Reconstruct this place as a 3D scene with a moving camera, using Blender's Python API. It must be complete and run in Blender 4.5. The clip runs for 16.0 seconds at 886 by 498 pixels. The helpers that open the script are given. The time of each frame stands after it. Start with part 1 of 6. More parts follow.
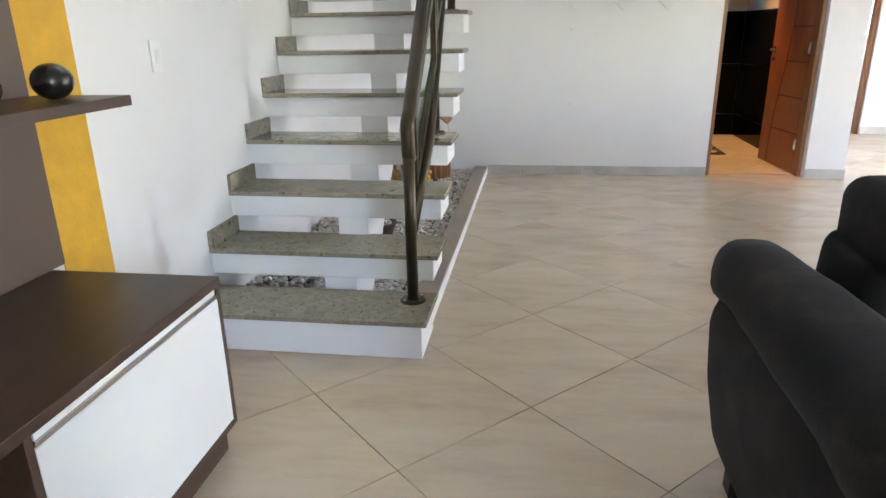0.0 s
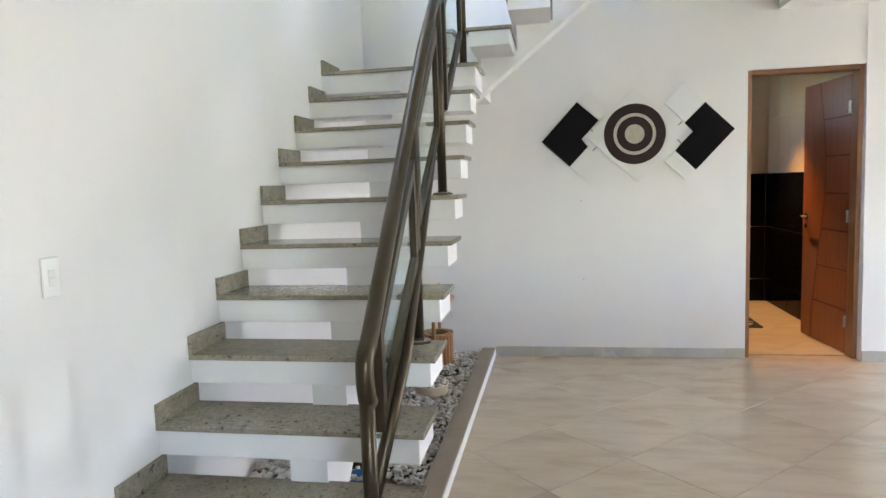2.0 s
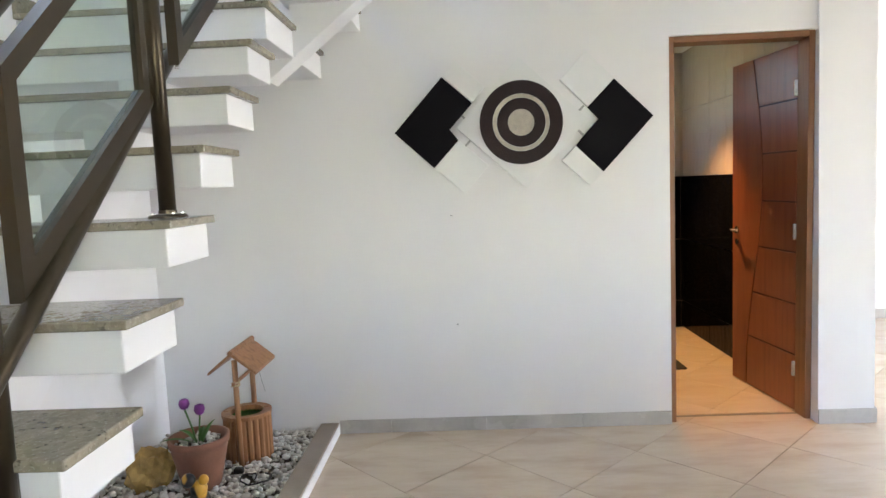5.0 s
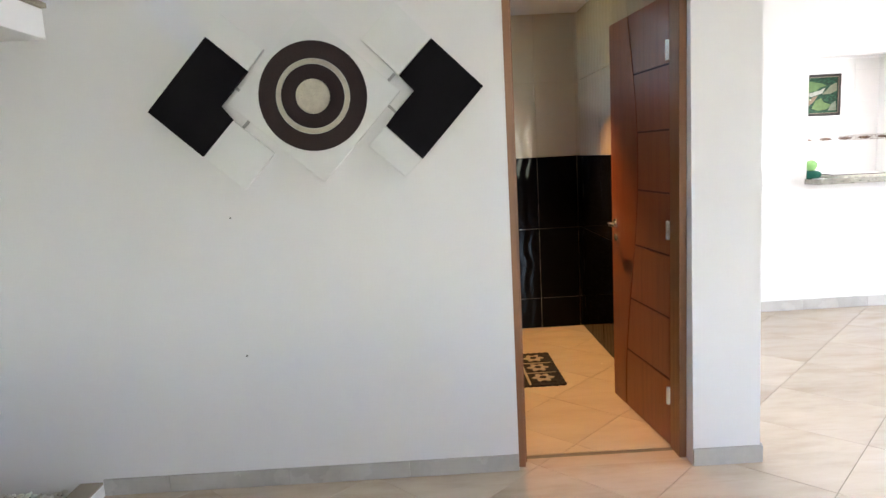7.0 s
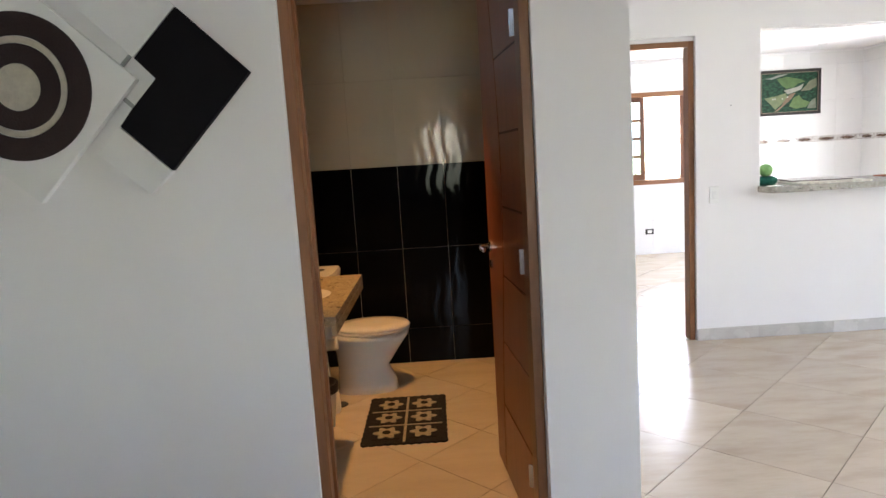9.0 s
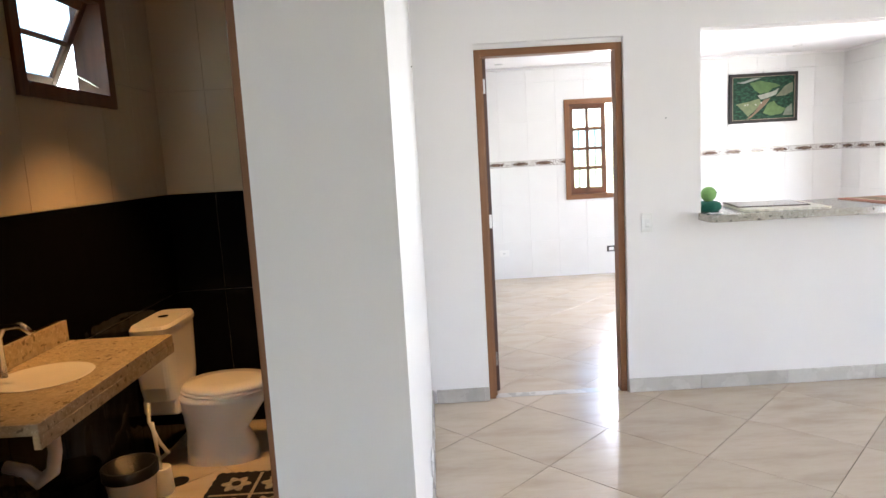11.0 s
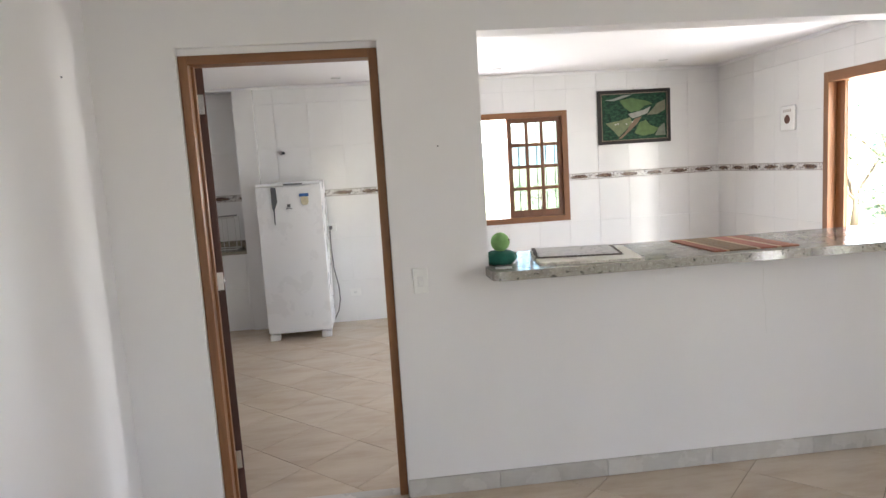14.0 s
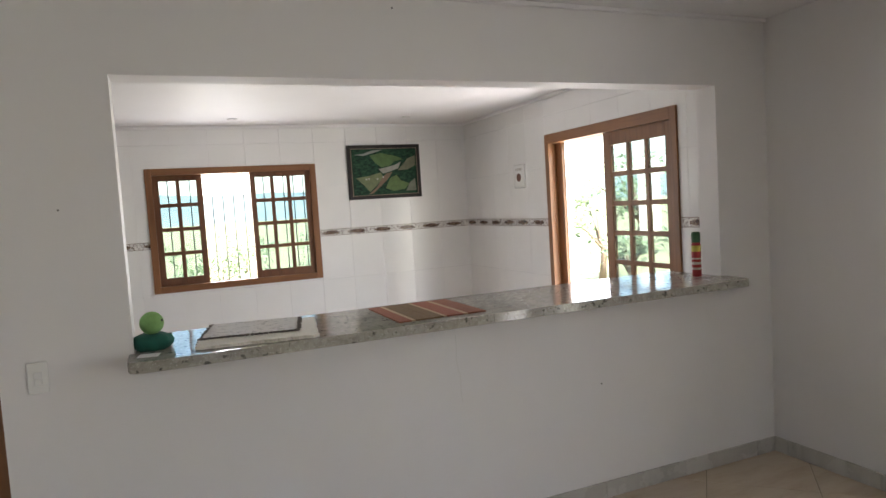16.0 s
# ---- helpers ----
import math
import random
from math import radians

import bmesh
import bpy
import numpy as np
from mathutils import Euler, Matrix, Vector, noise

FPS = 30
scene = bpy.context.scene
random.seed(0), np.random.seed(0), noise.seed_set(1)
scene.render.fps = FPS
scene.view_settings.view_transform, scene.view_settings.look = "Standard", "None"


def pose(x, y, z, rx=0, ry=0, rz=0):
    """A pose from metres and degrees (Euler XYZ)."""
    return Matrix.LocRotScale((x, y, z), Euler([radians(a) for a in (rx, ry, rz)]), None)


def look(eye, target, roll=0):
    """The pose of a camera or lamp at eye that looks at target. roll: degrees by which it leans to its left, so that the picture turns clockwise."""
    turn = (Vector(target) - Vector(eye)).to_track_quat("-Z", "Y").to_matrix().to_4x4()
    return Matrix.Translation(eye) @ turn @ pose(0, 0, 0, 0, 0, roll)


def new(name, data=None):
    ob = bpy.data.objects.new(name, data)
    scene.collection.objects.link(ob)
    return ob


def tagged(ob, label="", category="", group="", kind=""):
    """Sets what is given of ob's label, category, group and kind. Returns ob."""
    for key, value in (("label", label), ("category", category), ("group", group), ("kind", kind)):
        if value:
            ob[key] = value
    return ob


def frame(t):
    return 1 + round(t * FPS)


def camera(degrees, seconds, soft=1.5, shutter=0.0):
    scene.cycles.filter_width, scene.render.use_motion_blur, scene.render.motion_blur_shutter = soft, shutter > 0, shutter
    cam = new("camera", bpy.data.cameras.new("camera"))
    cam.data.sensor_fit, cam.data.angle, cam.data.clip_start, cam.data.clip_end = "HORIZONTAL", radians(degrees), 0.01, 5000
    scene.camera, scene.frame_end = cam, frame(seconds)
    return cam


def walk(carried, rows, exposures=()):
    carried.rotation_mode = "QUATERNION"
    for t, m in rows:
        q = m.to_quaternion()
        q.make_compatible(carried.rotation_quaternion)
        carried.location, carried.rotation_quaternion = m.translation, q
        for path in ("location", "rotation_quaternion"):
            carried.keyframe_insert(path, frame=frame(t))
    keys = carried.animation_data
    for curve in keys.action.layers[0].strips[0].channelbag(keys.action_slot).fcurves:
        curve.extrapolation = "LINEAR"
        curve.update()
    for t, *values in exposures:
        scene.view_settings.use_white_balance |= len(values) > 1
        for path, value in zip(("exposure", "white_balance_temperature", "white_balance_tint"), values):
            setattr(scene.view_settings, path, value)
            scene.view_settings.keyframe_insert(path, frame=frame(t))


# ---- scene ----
cam = camera(69.0, 16.0)
PATH = [
    (0, (0.029, 0.313, 1.234), (-0.248, 2.188, 0.595), -1.0),
    (0.5, (0.035, 0.449, 1.283), (-0.308, 2.343, 0.739), -1.2),
    (1, (0.016, 0.624, 1.354), (-0.334, 2.551, 0.951), -1.5),
    (1.5, (0.053, 0.766, 1.364), (-0.299, 2.714, 1.074), -1.8),
    (2, (0.095, 0.99, 1.401), (-0.252, 2.95, 1.202), -2.0),
    (2.5, (0.1, 1.22, 1.374), (-0.237, 3.183, 1.19), -2.1),
    (3, (0.1, 1.449, 1.408), (-0.225, 3.413, 1.215), -2.3),
    (3.5, (0.124, 1.697, 1.398), (-0.13, 3.672, 1.211), -2.6),
    (4, (0.235, 1.955, 1.398), (-0.009, 3.933, 1.232), -2.8),
    (4.5, (0.274, 2.232, 1.397), (0.121, 4.218, 1.224), -2.8),
    (6.8, (1.084, 3.298, 1.464), (1.104, 5.277, 1.173), -2.7),
    (7, (1.159, 3.326, 1.457), (1.187, 5.305, 1.17), -3.1),
    (7.5, (1.357, 3.477, 1.44), (1.387, 5.457, 1.157), -3.1),
    (8, (1.53, 3.664, 1.44), (1.557, 5.645, 1.166), -3.4),
    (8.5, (1.746, 3.915, 1.434), (1.759, 5.896, 1.161), -3.7),
    (9, (1.958, 4.037, 1.433), (1.969, 6.017, 1.156), -3.5),
    (11.3, (2.754, 4.813, 1.527), (2.762, 6.793, 1.247), -3.3),
    (11.5, (2.808, 4.86, 1.52), (2.811, 6.841, 1.242), -3.5),
    (12, (3.012, 5.068, 1.536), (3.02, 7.05, 1.27), -3.6),
    (12.5, (3.193, 5.194, 1.532), (3.211, 7.176, 1.267), -3.4),
    (13, (3.369, 5.357, 1.541), (3.42, 7.338, 1.273), -3.4),
    (13.5, (3.542, 5.502, 1.54), (3.713, 7.477, 1.274), -3.5),
    (14, (3.757, 5.625, 1.576), (3.948, 7.6, 1.329), -3.6),
    (14.5, (3.94, 5.739, 1.575), (4.18, 7.709, 1.327), -3.5),
    (15, (4.087, 5.852, 1.599), (4.568, 7.781, 1.374), -3.4),
    (15.5, (4.266, 5.877, 1.598), (4.889, 7.769, 1.414), -3.7),
    (16, (4.434, 5.824, 1.61), (5.203, 7.666, 1.474), -3.6),
]
EXPOSURES = [(0, 5.35, 6440, 10), (0.6, 5.45, 6440, 10), (1.5, 5.4, 6440, 10), (2.5, 5.3, 6440, 10), (4.5, 5.45, 6440, 10), (7.0, 5.25, 6350, 10), (8.0, 5.2, 6350, 10), (8.5, 5.0, 6350, 10), (9.0, 4.5, 6350, 10), (11.5, 4.4, 6420, 10), (12.5, 4.0, 6650, 10), (13.5, 3.95, 6700, 10), (14.5, 3.25, 6750, 10), (16.0, 2.95, 6900, 10)]
walk(cam, [(t, look(eye, target, roll)) for t, eye, target, roll in PATH], EXPOSURES)

# ---------------------------------------------------------------- plan, in metres
LEFT, ART, PIL, HALL, EAST, SOUTH = -1.41, 6.125, 2.588, 8.605, 7.70, -2.2
KN, KE, KW = 12.55, 7.585, 1.30          # kitchen north, east and west walls
BN, BW, BE = 8.52, 1.10, 2.37            # bathroom north, west and east walls
CEIL, KCEIL, BCEIL = 2.57, 2.52, 2.50
COUNTER = 1.105
EWIN = ((5.0, 3.7), (6.0, 1.0))           # the two tall narrow east windows: middle and light

# ---------------------------------------------------------------- light
world = bpy.data.worlds.new("sky")
scene.world = world
world.use_nodes = True
wn = world.node_tree.nodes
sky = wn.new("ShaderNodeTexSky")
sky.sky_type, sky.sun_disc = "NISHITA", False
sky.sun_elevation, sky.sun_rotation = radians(62), radians(180)
wn["Background"].inputs["Strength"].default_value = 0.15
world.node_tree.links.new(sky.outputs[0], wn["Background"].inputs["Color"])


def lamp(name, kind, m, power, colour=(1, 1, 1), **kw):
    d = bpy.data.lights.new(name, kind)
    d.energy, d.color = power, colour
    for k, v in kw.items():
        if k == "size_x":
            d.shape, d.size = "RECTANGLE", v
        elif k == "size_y":
            d.size_y = v
        elif k == "radius":
            d.shadow_soft_size = v
        elif k == "angle":
            d.angle = v
        elif k == "spot":
            d.spot_size, d.spot_blend = v, 0.6
    ob = new(name, d)
    ob.matrix_world = m
    return ob


sun_dir = Vector((math.sin(radians(180)) * math.cos(radians(62)), math.cos(radians(180)) * math.cos(radians(62)), math.sin(radians(62))))
lamp("sun", "SUN", look(sun_dir * 30, (0, 0, 0)), 5.0, (1, 0.95, 0.88), angle=radians(0.5))
DAY = (0.935, 0.922, 1.0)
for wy, watts in EWIN:
    lamp("daylight_east", "AREA", look((EAST + 0.05, wy, 1.25), (0, wy, 1.20)), watts, DAY, size_x=0.34, size_y=2.1)
lamp("daylight_south", "AREA", look((2.65, SOUTH - 0.05, 1.5), (2.6, 3, 1.3)), 0.9, DAY, size_x=1.25, size_y=1.3)
# fill light for the upper stairs, set in an added, unseen window
lamp("daylight_stairwell", "AREA", look((LEFT - 0.06, 4.3, 4.0), (2, 4.3, 3.7)), 0.1, DAY, size_x=1.15, size_y=0.95)
lamp("daylight_kitchen_window", "AREA", look((4.97, KN + 0.10, 1.53), (4.97, 8, 1.45)), 2.9, (0.93, 0.92, 1.0), size_x=0.43, size_y=1.0)
lamp("daylight_kitchen_door", "AREA", look((KE + 0.10, 10.34, 1.05), (4, 10.2, 1.0)), 3.9, (0.93, 0.92, 1.0), size_x=0.60, size_y=1.95)
lamp("bathroom_bulb", "SPOT", look((1.75, 7.45, BCEIL - 0.06), (1.75, 7.45, 0)), 5.4, (1.0, 0.50, 0.16), radius=0.03, spot=radians(82))

# ---------------------------------------------------------------- materials


class Nodes:
    """A small wrapper to write node materials shortly."""

    def __init__(self, name):
        self.m = bpy.data.materials.new(name)
        self.m.use_nodes = True
        self.t = self.m.node_tree
        self.b = self.t.nodes["Principled BSDF"]

    def add(self, kind, **ins):
        n = self.t.nodes.new("ShaderNode" + kind)
        for k, v in ins.items():
            self.put(n, k, v)
        return n

    def put(self, n, key, v):
        s = n.inputs[int(key[1:])] if key[0] == "i" and key[1:].isdigit() else n.inputs[key.replace("_", " ")]
        if isinstance(v, bpy.types.NodeSocket):
            self.t.links.new(v, s)
        else:
            s.default_value = v

    def place(self, scale=(1, 1, 1), turn=(0, 0, 0), shift=None):
        """World position, turned and scaled; shift adds a random place per object."""
        geo = self.add("NewGeometry")
        src = geo.outputs["Position"]
        if shift:
            rnd = self.add("ObjectInfo").outputs["Random"]
            mul = self.add("VectorMath", i0=(37.0 * shift, 53.0 * shift, 11.0 * shift))
            mul.operation = "SCALE"
            self.put(mul, "Scale", rnd)
            ad = self.add("VectorMath", i0=src, i1=mul.outputs[0])
            src = ad.outputs[0]
        mp = self.add("Mapping", Vector=src, Rotation=tuple(radians(a) for a in turn), Scale=scale)
        return mp.outputs[0]

    def noise(self, vec, scale, detail=4.0, rough=0.55, out="Fac"):
        n = self.add("TexNoise", Vector=vec, Scale=scale, Detail=detail, Roughness=rough)
        return n.outputs[out]

    def ramp(self, fac, stops):
        r = self.add("ValToRGB", Fac=fac)
        el = r.color_ramp.elements
        while len(el) < len(stops):
            el.new(0.5)
        for e, (p, c) in zip(el, stops):
            e.position, e.color = p, (*c, 1) if len(c) == 3 else c
        return r.outputs["Color"]

    def mix(self, fac, a, b, mode="MIX"):
        n = self.add("Mix")
        n.data_type, n.blend_type = "RGBA", mode
        for s, v in ((n.inputs[0], fac), (n.inputs[6], a), (n.inputs[7], b)):
            if isinstance(v, bpy.types.NodeSocket):
                self.t.links.new(v, s)
            else:
                s.default_value = v if isinstance(v, (int, float)) else (*v, 1)
        return n.outputs[2]

    def bump(self, height, strength, dist=0.01):
        self.put(self.b, "Normal", self.add("Bump", Height=height, Strength=strength, Distance=dist).outputs[0])

    def set(self, **ins):
        for k, v in ins.items():
            self.put(self.b, k, v if not (isinstance(v, tuple) and len(v) == 3 and "olor" in k) else (*v, 1))
        return self


def plain(name, c, rough=0.5, metal=0.0, vary=0.12, scale=6.0, bump=0.0, bscale=60.0, shift=0.0):
    """A surface with two scales of variation in colour, and fine relief."""
    n = Nodes(name)
    v = n.place(shift=shift)
    lo = tuple(x * (1 - vary) for x in c)
    hi = tuple(min(1.0, x * (1 + vary)) for x in c)
    big = n.noise(v, scale)
    fine = n.noise(v, bscale, 3.0)
    col = n.mix(fine, n.ramp(big, [(0.3, lo), (0.7, hi)]), c)
    rr = n.add("MapRange", Value=big, i3=max(0.02, rough - 0.06), i4=min(1.0, rough + 0.06))
    n.set(Base_Color=col, Roughness=rr.outputs[0], Metallic=metal)
    if bump:
        n.bump(fine, bump)
    return n.m


def painted_plaster(name, c):
    n = Nodes(name)
    v = n.place()
    trowel = n.noise(n.place(scale=(1, 1, 0.35)), 1.7, 5.0)
    grain = n.noise(v, 85.0, 3.0)
    scuff = n.noise(n.place(scale=(1, 1, 1)), 9.0, 8.0, 0.7)
    base = n.ramp(trowel, [(0.3, tuple(x * 0.965 for x in c)), (0.7, c)])
    dirt = n.ramp(scuff, [(0.70, (0, 0, 0)), (0.78, (1, 1, 1))])
    col = n.mix(n.mix(1.0, dirt, (0.10, 0.10, 0.10), "MULTIPLY"), base, (0.55, 0.52, 0.48))
    n.set(Base_Color=col, Roughness=0.62)
    mixh = n.mix(0.75, grain, trowel)
    n.bump(mixh, 0.10, 0.01)
    return n.m


def wood(name, dark, light, along="z", rough=0.4, scale=1.0):
    n = Nodes(name)
    s = {"x": (0.6, 9, 9), "y": (9, 0.6, 9), "z": (9, 9, 0.6)}[along]
    v = n.place(scale=tuple(a * scale for a in s), shift=0.2)
    grain = n.noise(v, 2.2, 8.0, 0.65)
    pores = n.noise(n.place(scale=tuple(a * 7 * scale for a in s)), 3.0, 2.0)
    col = n.ramp(grain, [(0.25, dark), (0.55, light), (0.8, tuple(x * 0.8 for x in light))])
    col = n.mix(n.mix(1.0, pores, (0.30, 0.30, 0.30), "MULTIPLY"), col, dark)
    n.set(Base_Color=col, Roughness=rough)
    n.bump(pores, 0.12, 0.004)
    return n.m


def granite(name, base, dark, light, rough=0.14, scale=1.0):
    n = Nodes(name)
    v = n.place()
    vor = n.add("TexVoronoi", Vector=v, Scale=75.0 * scale)
    speck = n.noise(v, 130.0 * scale, 4.0, 0.7)
    cloud = n.noise(v, 16.0 * scale, 5.0)
    c = n.ramp(cloud, [(0.3, tuple(x * 0.78 for x in base)), (0.65, base)])
    c = n.mix(n.ramp(speck, [(0.58, (0, 0, 0)), (0.66, (1, 1, 1))]), c, light)
    blot = n.noise(v, 42.0 * scale, 3.0, 0.6)
    c = n.mix(n.ramp(blot, [(0.60, (0, 0, 0)), (0.67, (1, 1, 1))]), c, dark)
    c = n.mix(0.22, c, n.ramp(vor.outputs["Color"], [(0.0, dark), (1.0, light)]))
    n.set(Base_Color=c, Roughness=rough)
    return n.m


def floor_tile(name, a, b, c, rough):
    """Polished porcelain with soft smeared veins, another cut on each tile."""
    n = Nodes(name)
    v = n.place(scale=(1.2, 4.2, 1), turn=(0, 0, -38), shift=1.0)
    smear = n.noise(v, 1.6, 6.0, 0.62)
    vein = n.noise(n.place(scale=(1.5, 9, 1), turn=(0, 0, -30), shift=1.7), 2.2, 6.0, 0.7)
    fine = n.noise(n.place(), 70.0, 3.0)
    col = n.ramp(smear, [(0.28, b), (0.5, a), (0.75, c)])
    col = n.mix(n.ramp(vein, [(0.55, (0, 0, 0)), (0.75, (0.5, 0.5, 0.5))]), col, b)
    rnd = n.add("ObjectInfo").outputs["Random"]
    shade = n.add("MapRange", Value=rnd, i3=0.95, i4=1.03).outputs[0]
    comb = n.add("CombineColor", Red=shade, Green=shade, Blue=shade).outputs[0]
    col = n.mix(1.0, col, comb, "MULTIPLY")
    rr = n.add("MapRange", Value=n.noise(n.place(), 5.0), i3=rough - 0.05, i4=rough + 0.09)
    n.set(Base_Color=col, Roughness=rr.outputs[0])
    n.bump(fine, 0.02, 0.003)
    return n.m


def glazed(name, c, rough, wave=0.0):
    n = Nodes(name)
    v = n.place(shift=0.3)
    tone = n.noise(v, 3.0)
    col = n.ramp(tone, [(0.3, tuple(x * 0.96 for x in c)), (0.7, c)])
    n.set(Base_Color=col, Roughness=rough)
    h = n.noise(n.place(), 7.0, 2.0)
    if wave:
        # upright rolling ridges that sway from side to side
        sep = n.add("SeparateXYZ", Vector=n.place())

        def calc(op, a, b=0.0):
            q = n.add("Math", i0=a, i1=b)
            q.operation = op
            return q.outputs[0]

        sway = calc("MULTIPLY", calc("SINE", calc("MULTIPLY", sep.outputs["Z"], 21.0)), 0.016)
        u = calc("ADD", calc("ADD", sep.outputs["X"], sep.outputs["Y"]), sway)
        h = calc("ADD", calc("SINE", calc("MULTIPLY", u, 78.0)), calc("MULTIPLY", h, 0.3))
        n.bump(h, wave, 0.004)
    else:
        n.bump(h, 0.05, 0.01)
    return n.m


WALL = painted_plaster("white_wall_paint", (0.80, 0.785, 0.785))
CEILP = painted_plaster("white_ceiling_paint", (0.82, 0.81, 0.815))
STEPP = painted_plaster("white_stair_paint", (0.80, 0.79, 0.80))
TILE = floor_tile("beige_porcelain", (0.56, 0.465, 0.36), (0.475, 0.375, 0.275), (0.61, 0.52, 0.415), 0.19)
BTILE = floor_tile("cream_porcelain", (0.66, 0.56, 0.42), (0.60, 0.50, 0.37), (0.70, 0.61, 0.48), 0.22)
GROUT = plain("grey_green_grout", (0.20, 0.175, 0.125), 0.85, vary=0.3, scale=20)
BASET = floor_tile("grey_skirting_tile", (0.52, 0.50, 0.47), (0.40, 0.38, 0.35), (0.60, 0.58, 0.55), 0.25)
STONE = granite("green_grey_granite", (0.30, 0.265, 0.195), (0.08, 0.068, 0.05), (0.44, 0.40, 0.32), 0.16)
CSTONE = granite("pale_grey_granite", (0.42, 0.40, 0.35), (0.05, 0.05, 0.04), (0.62, 0.60, 0.55), 0.10, 0.8)
BSTONE = granite("ochre_granite", (0.50, 0.40, 0.26), (0.14, 0.10, 0.06), (0.70, 0.60, 0.44), 0.15)
KTILE = glazed("white_glazed_tile", (0.80, 0.80, 0.79), 0.18)
KGROUT = plain("pale_tile_grout", (0.70, 0.69, 0.67), 0.8)
BLACKT = glazed("black_glazed_tile", (0.004, 0.004, 0.005), 0.05, 0.06)
BEIGET = glazed("cream_glazed_tile", (0.55, 0.47, 0.37), 0.09, 0.07)
BLACKT.node_tree.nodes["Principled BSDF"].inputs["Specular IOR Level"].default_value = 0.06
BEIGET.node_tree.nodes["Principled BSDF"].inputs["Specular IOR Level"].default_value = 0.2
DOORW = wood("orange_brown_door_wood", (0.17, 0.048, 0.020), (0.265, 0.082, 0.034), "z", 0.36)
FRAMEW = wood("brown_frame_wood", (0.14, 0.055, 0.020), (0.255, 0.112, 0.044), "z", 0.42)
FRAMEX = wood("brown_frame_wood_lying", (0.14, 0.055, 0.020), (0.255, 0.112, 0.044), "x", 0.42)
FRAMEY = wood("brown_frame_wood_across", (0.14, 0.055, 0.020), (0.255, 0.112, 0.044), "y", 0.42)
# brown wood darker than the frames, with backlit shade put into the colour
WINW = wood("shade_darkened_wood", (0.09, 0.034, 0.014), (0.175, 0.070, 0.030), "z", 0.42)
GROOVE = plain("dark_groove", (0.07, 0.02, 0.012), 0.6)
WALNUT = wood("dark_walnut_board", (0.036, 0.019, 0.011), (0.080, 0.043, 0.025), "y", 0.42, 0.7)
YELLOW = plain("ochre_yellow_textured_paint", (0.66, 0.36, 0.022), 0.6, vary=0.16, scale=14, bump=0.3, bscale=45)
WHITEL = plain("white_lacquer", (0.80, 0.80, 0.79), 0.22, vary=0.02)
BRONZE = plain("bronze_anodised_tube", (0.066, 0.050, 0.032), 0.36, 0.8, vary=0.10, scale=9, bump=0.02)
CHROME = plain("brushed_chrome", (0.62, 0.62, 0.62), 0.24, 1.0, vary=0.05)
PLASTIC = plain("white_plastic", (0.80, 0.80, 0.78), 0.35, vary=0.03)
BLACKP = plain("black_plastic", (0.012, 0.012, 0.012), 0.42)


def clear_glass(name, tint, rough=0.0):
    n = Nodes(name)
    n.set(Base_Color=tint, Roughness=rough, Transmission_Weight=1.0, IOR=1.45)
    return n.m


GLASS = clear_glass("clear_glass", (0.80, 0.93, 0.90))
PANE = clear_glass("window_glass", (0.36, 0.42, 0.44))

# ---------------------------------------------------------------- mesh helpers


def part(name, bm, mat, parent=None, label="", smooth=False):
    me = bpy.data.meshes.new(name)
    bmesh.ops.recalc_face_normals(bm, faces=bm.faces)
    bm.to_mesh(me)
    bm.free()
    if smooth:
        for p in me.polygons:
            p.use_smooth = True
    me.materials.append(mat)
    ob = new(name, me)
    if parent is not None:
        ob.parent = parent
    if label:
        ob["label"] = label
    return ob


def thing(name, label, category, m=None, group="", kind=""):
    ob = new(name)
    ob.empty_display_size = 0.05
    if m is not None:
        ob.matrix_world = m
    return tagged(ob, label, category, group, kind)


def box(x0, y0, z0, x1, y1, z1, bev=0.0, seg=2, bm=None):
    bm = bm or bmesh.new()
    r = bmesh.ops.create_cube(bm, size=1.0)
    for v in r["verts"]:
        v.co = Vector((x0 + (v.co.x + 0.5) * (x1 - x0), y0 + (v.co.y + 0.5) * (y1 - y0), z0 + (v.co.z + 0.5) * (z1 - z0)))
    if bev:
        es = {e for v in r["verts"] for e in v.link_edges}
        bmesh.ops.bevel(bm, geom=list(es), offset=bev, segments=seg, affect="EDGES", profile=0.5)
    return bm


def prism(pts, axis, a, b, bev=0.0, bm=None):
    """A polygon of (u, v) pushed from a to b along an axis. x: (y, z), y: (x, z), z: (x, y)."""
    bm = bm or bmesh.new()
    put = {"x": lambda u, v, w: (w, u, v), "y": lambda u, v, w: (u, w, v), "z": lambda u, v, w: (u, v, w)}[axis]
    lo = [bm.verts.new(put(u, v, a)) for u, v in pts]
    hi = [bm.verts.new(put(u, v, b)) for u, v in pts]
    fs = [bm.faces.new(lo), bm.faces.new(hi)]
    for i in range(len(pts)):
        j = (i + 1) % len(pts)
        fs.append(bm.faces.new((lo[i], lo[j], hi[j], hi[i])))
    if bev:
        bmesh.ops.recalc_face_normals(bm, faces=bm.faces)
        bmesh.ops.bevel(bm, geom=list({e for f in fs for e in f.edges}), offset=bev, segments=2, affect="EDGES", profile=0.5)
    return bm


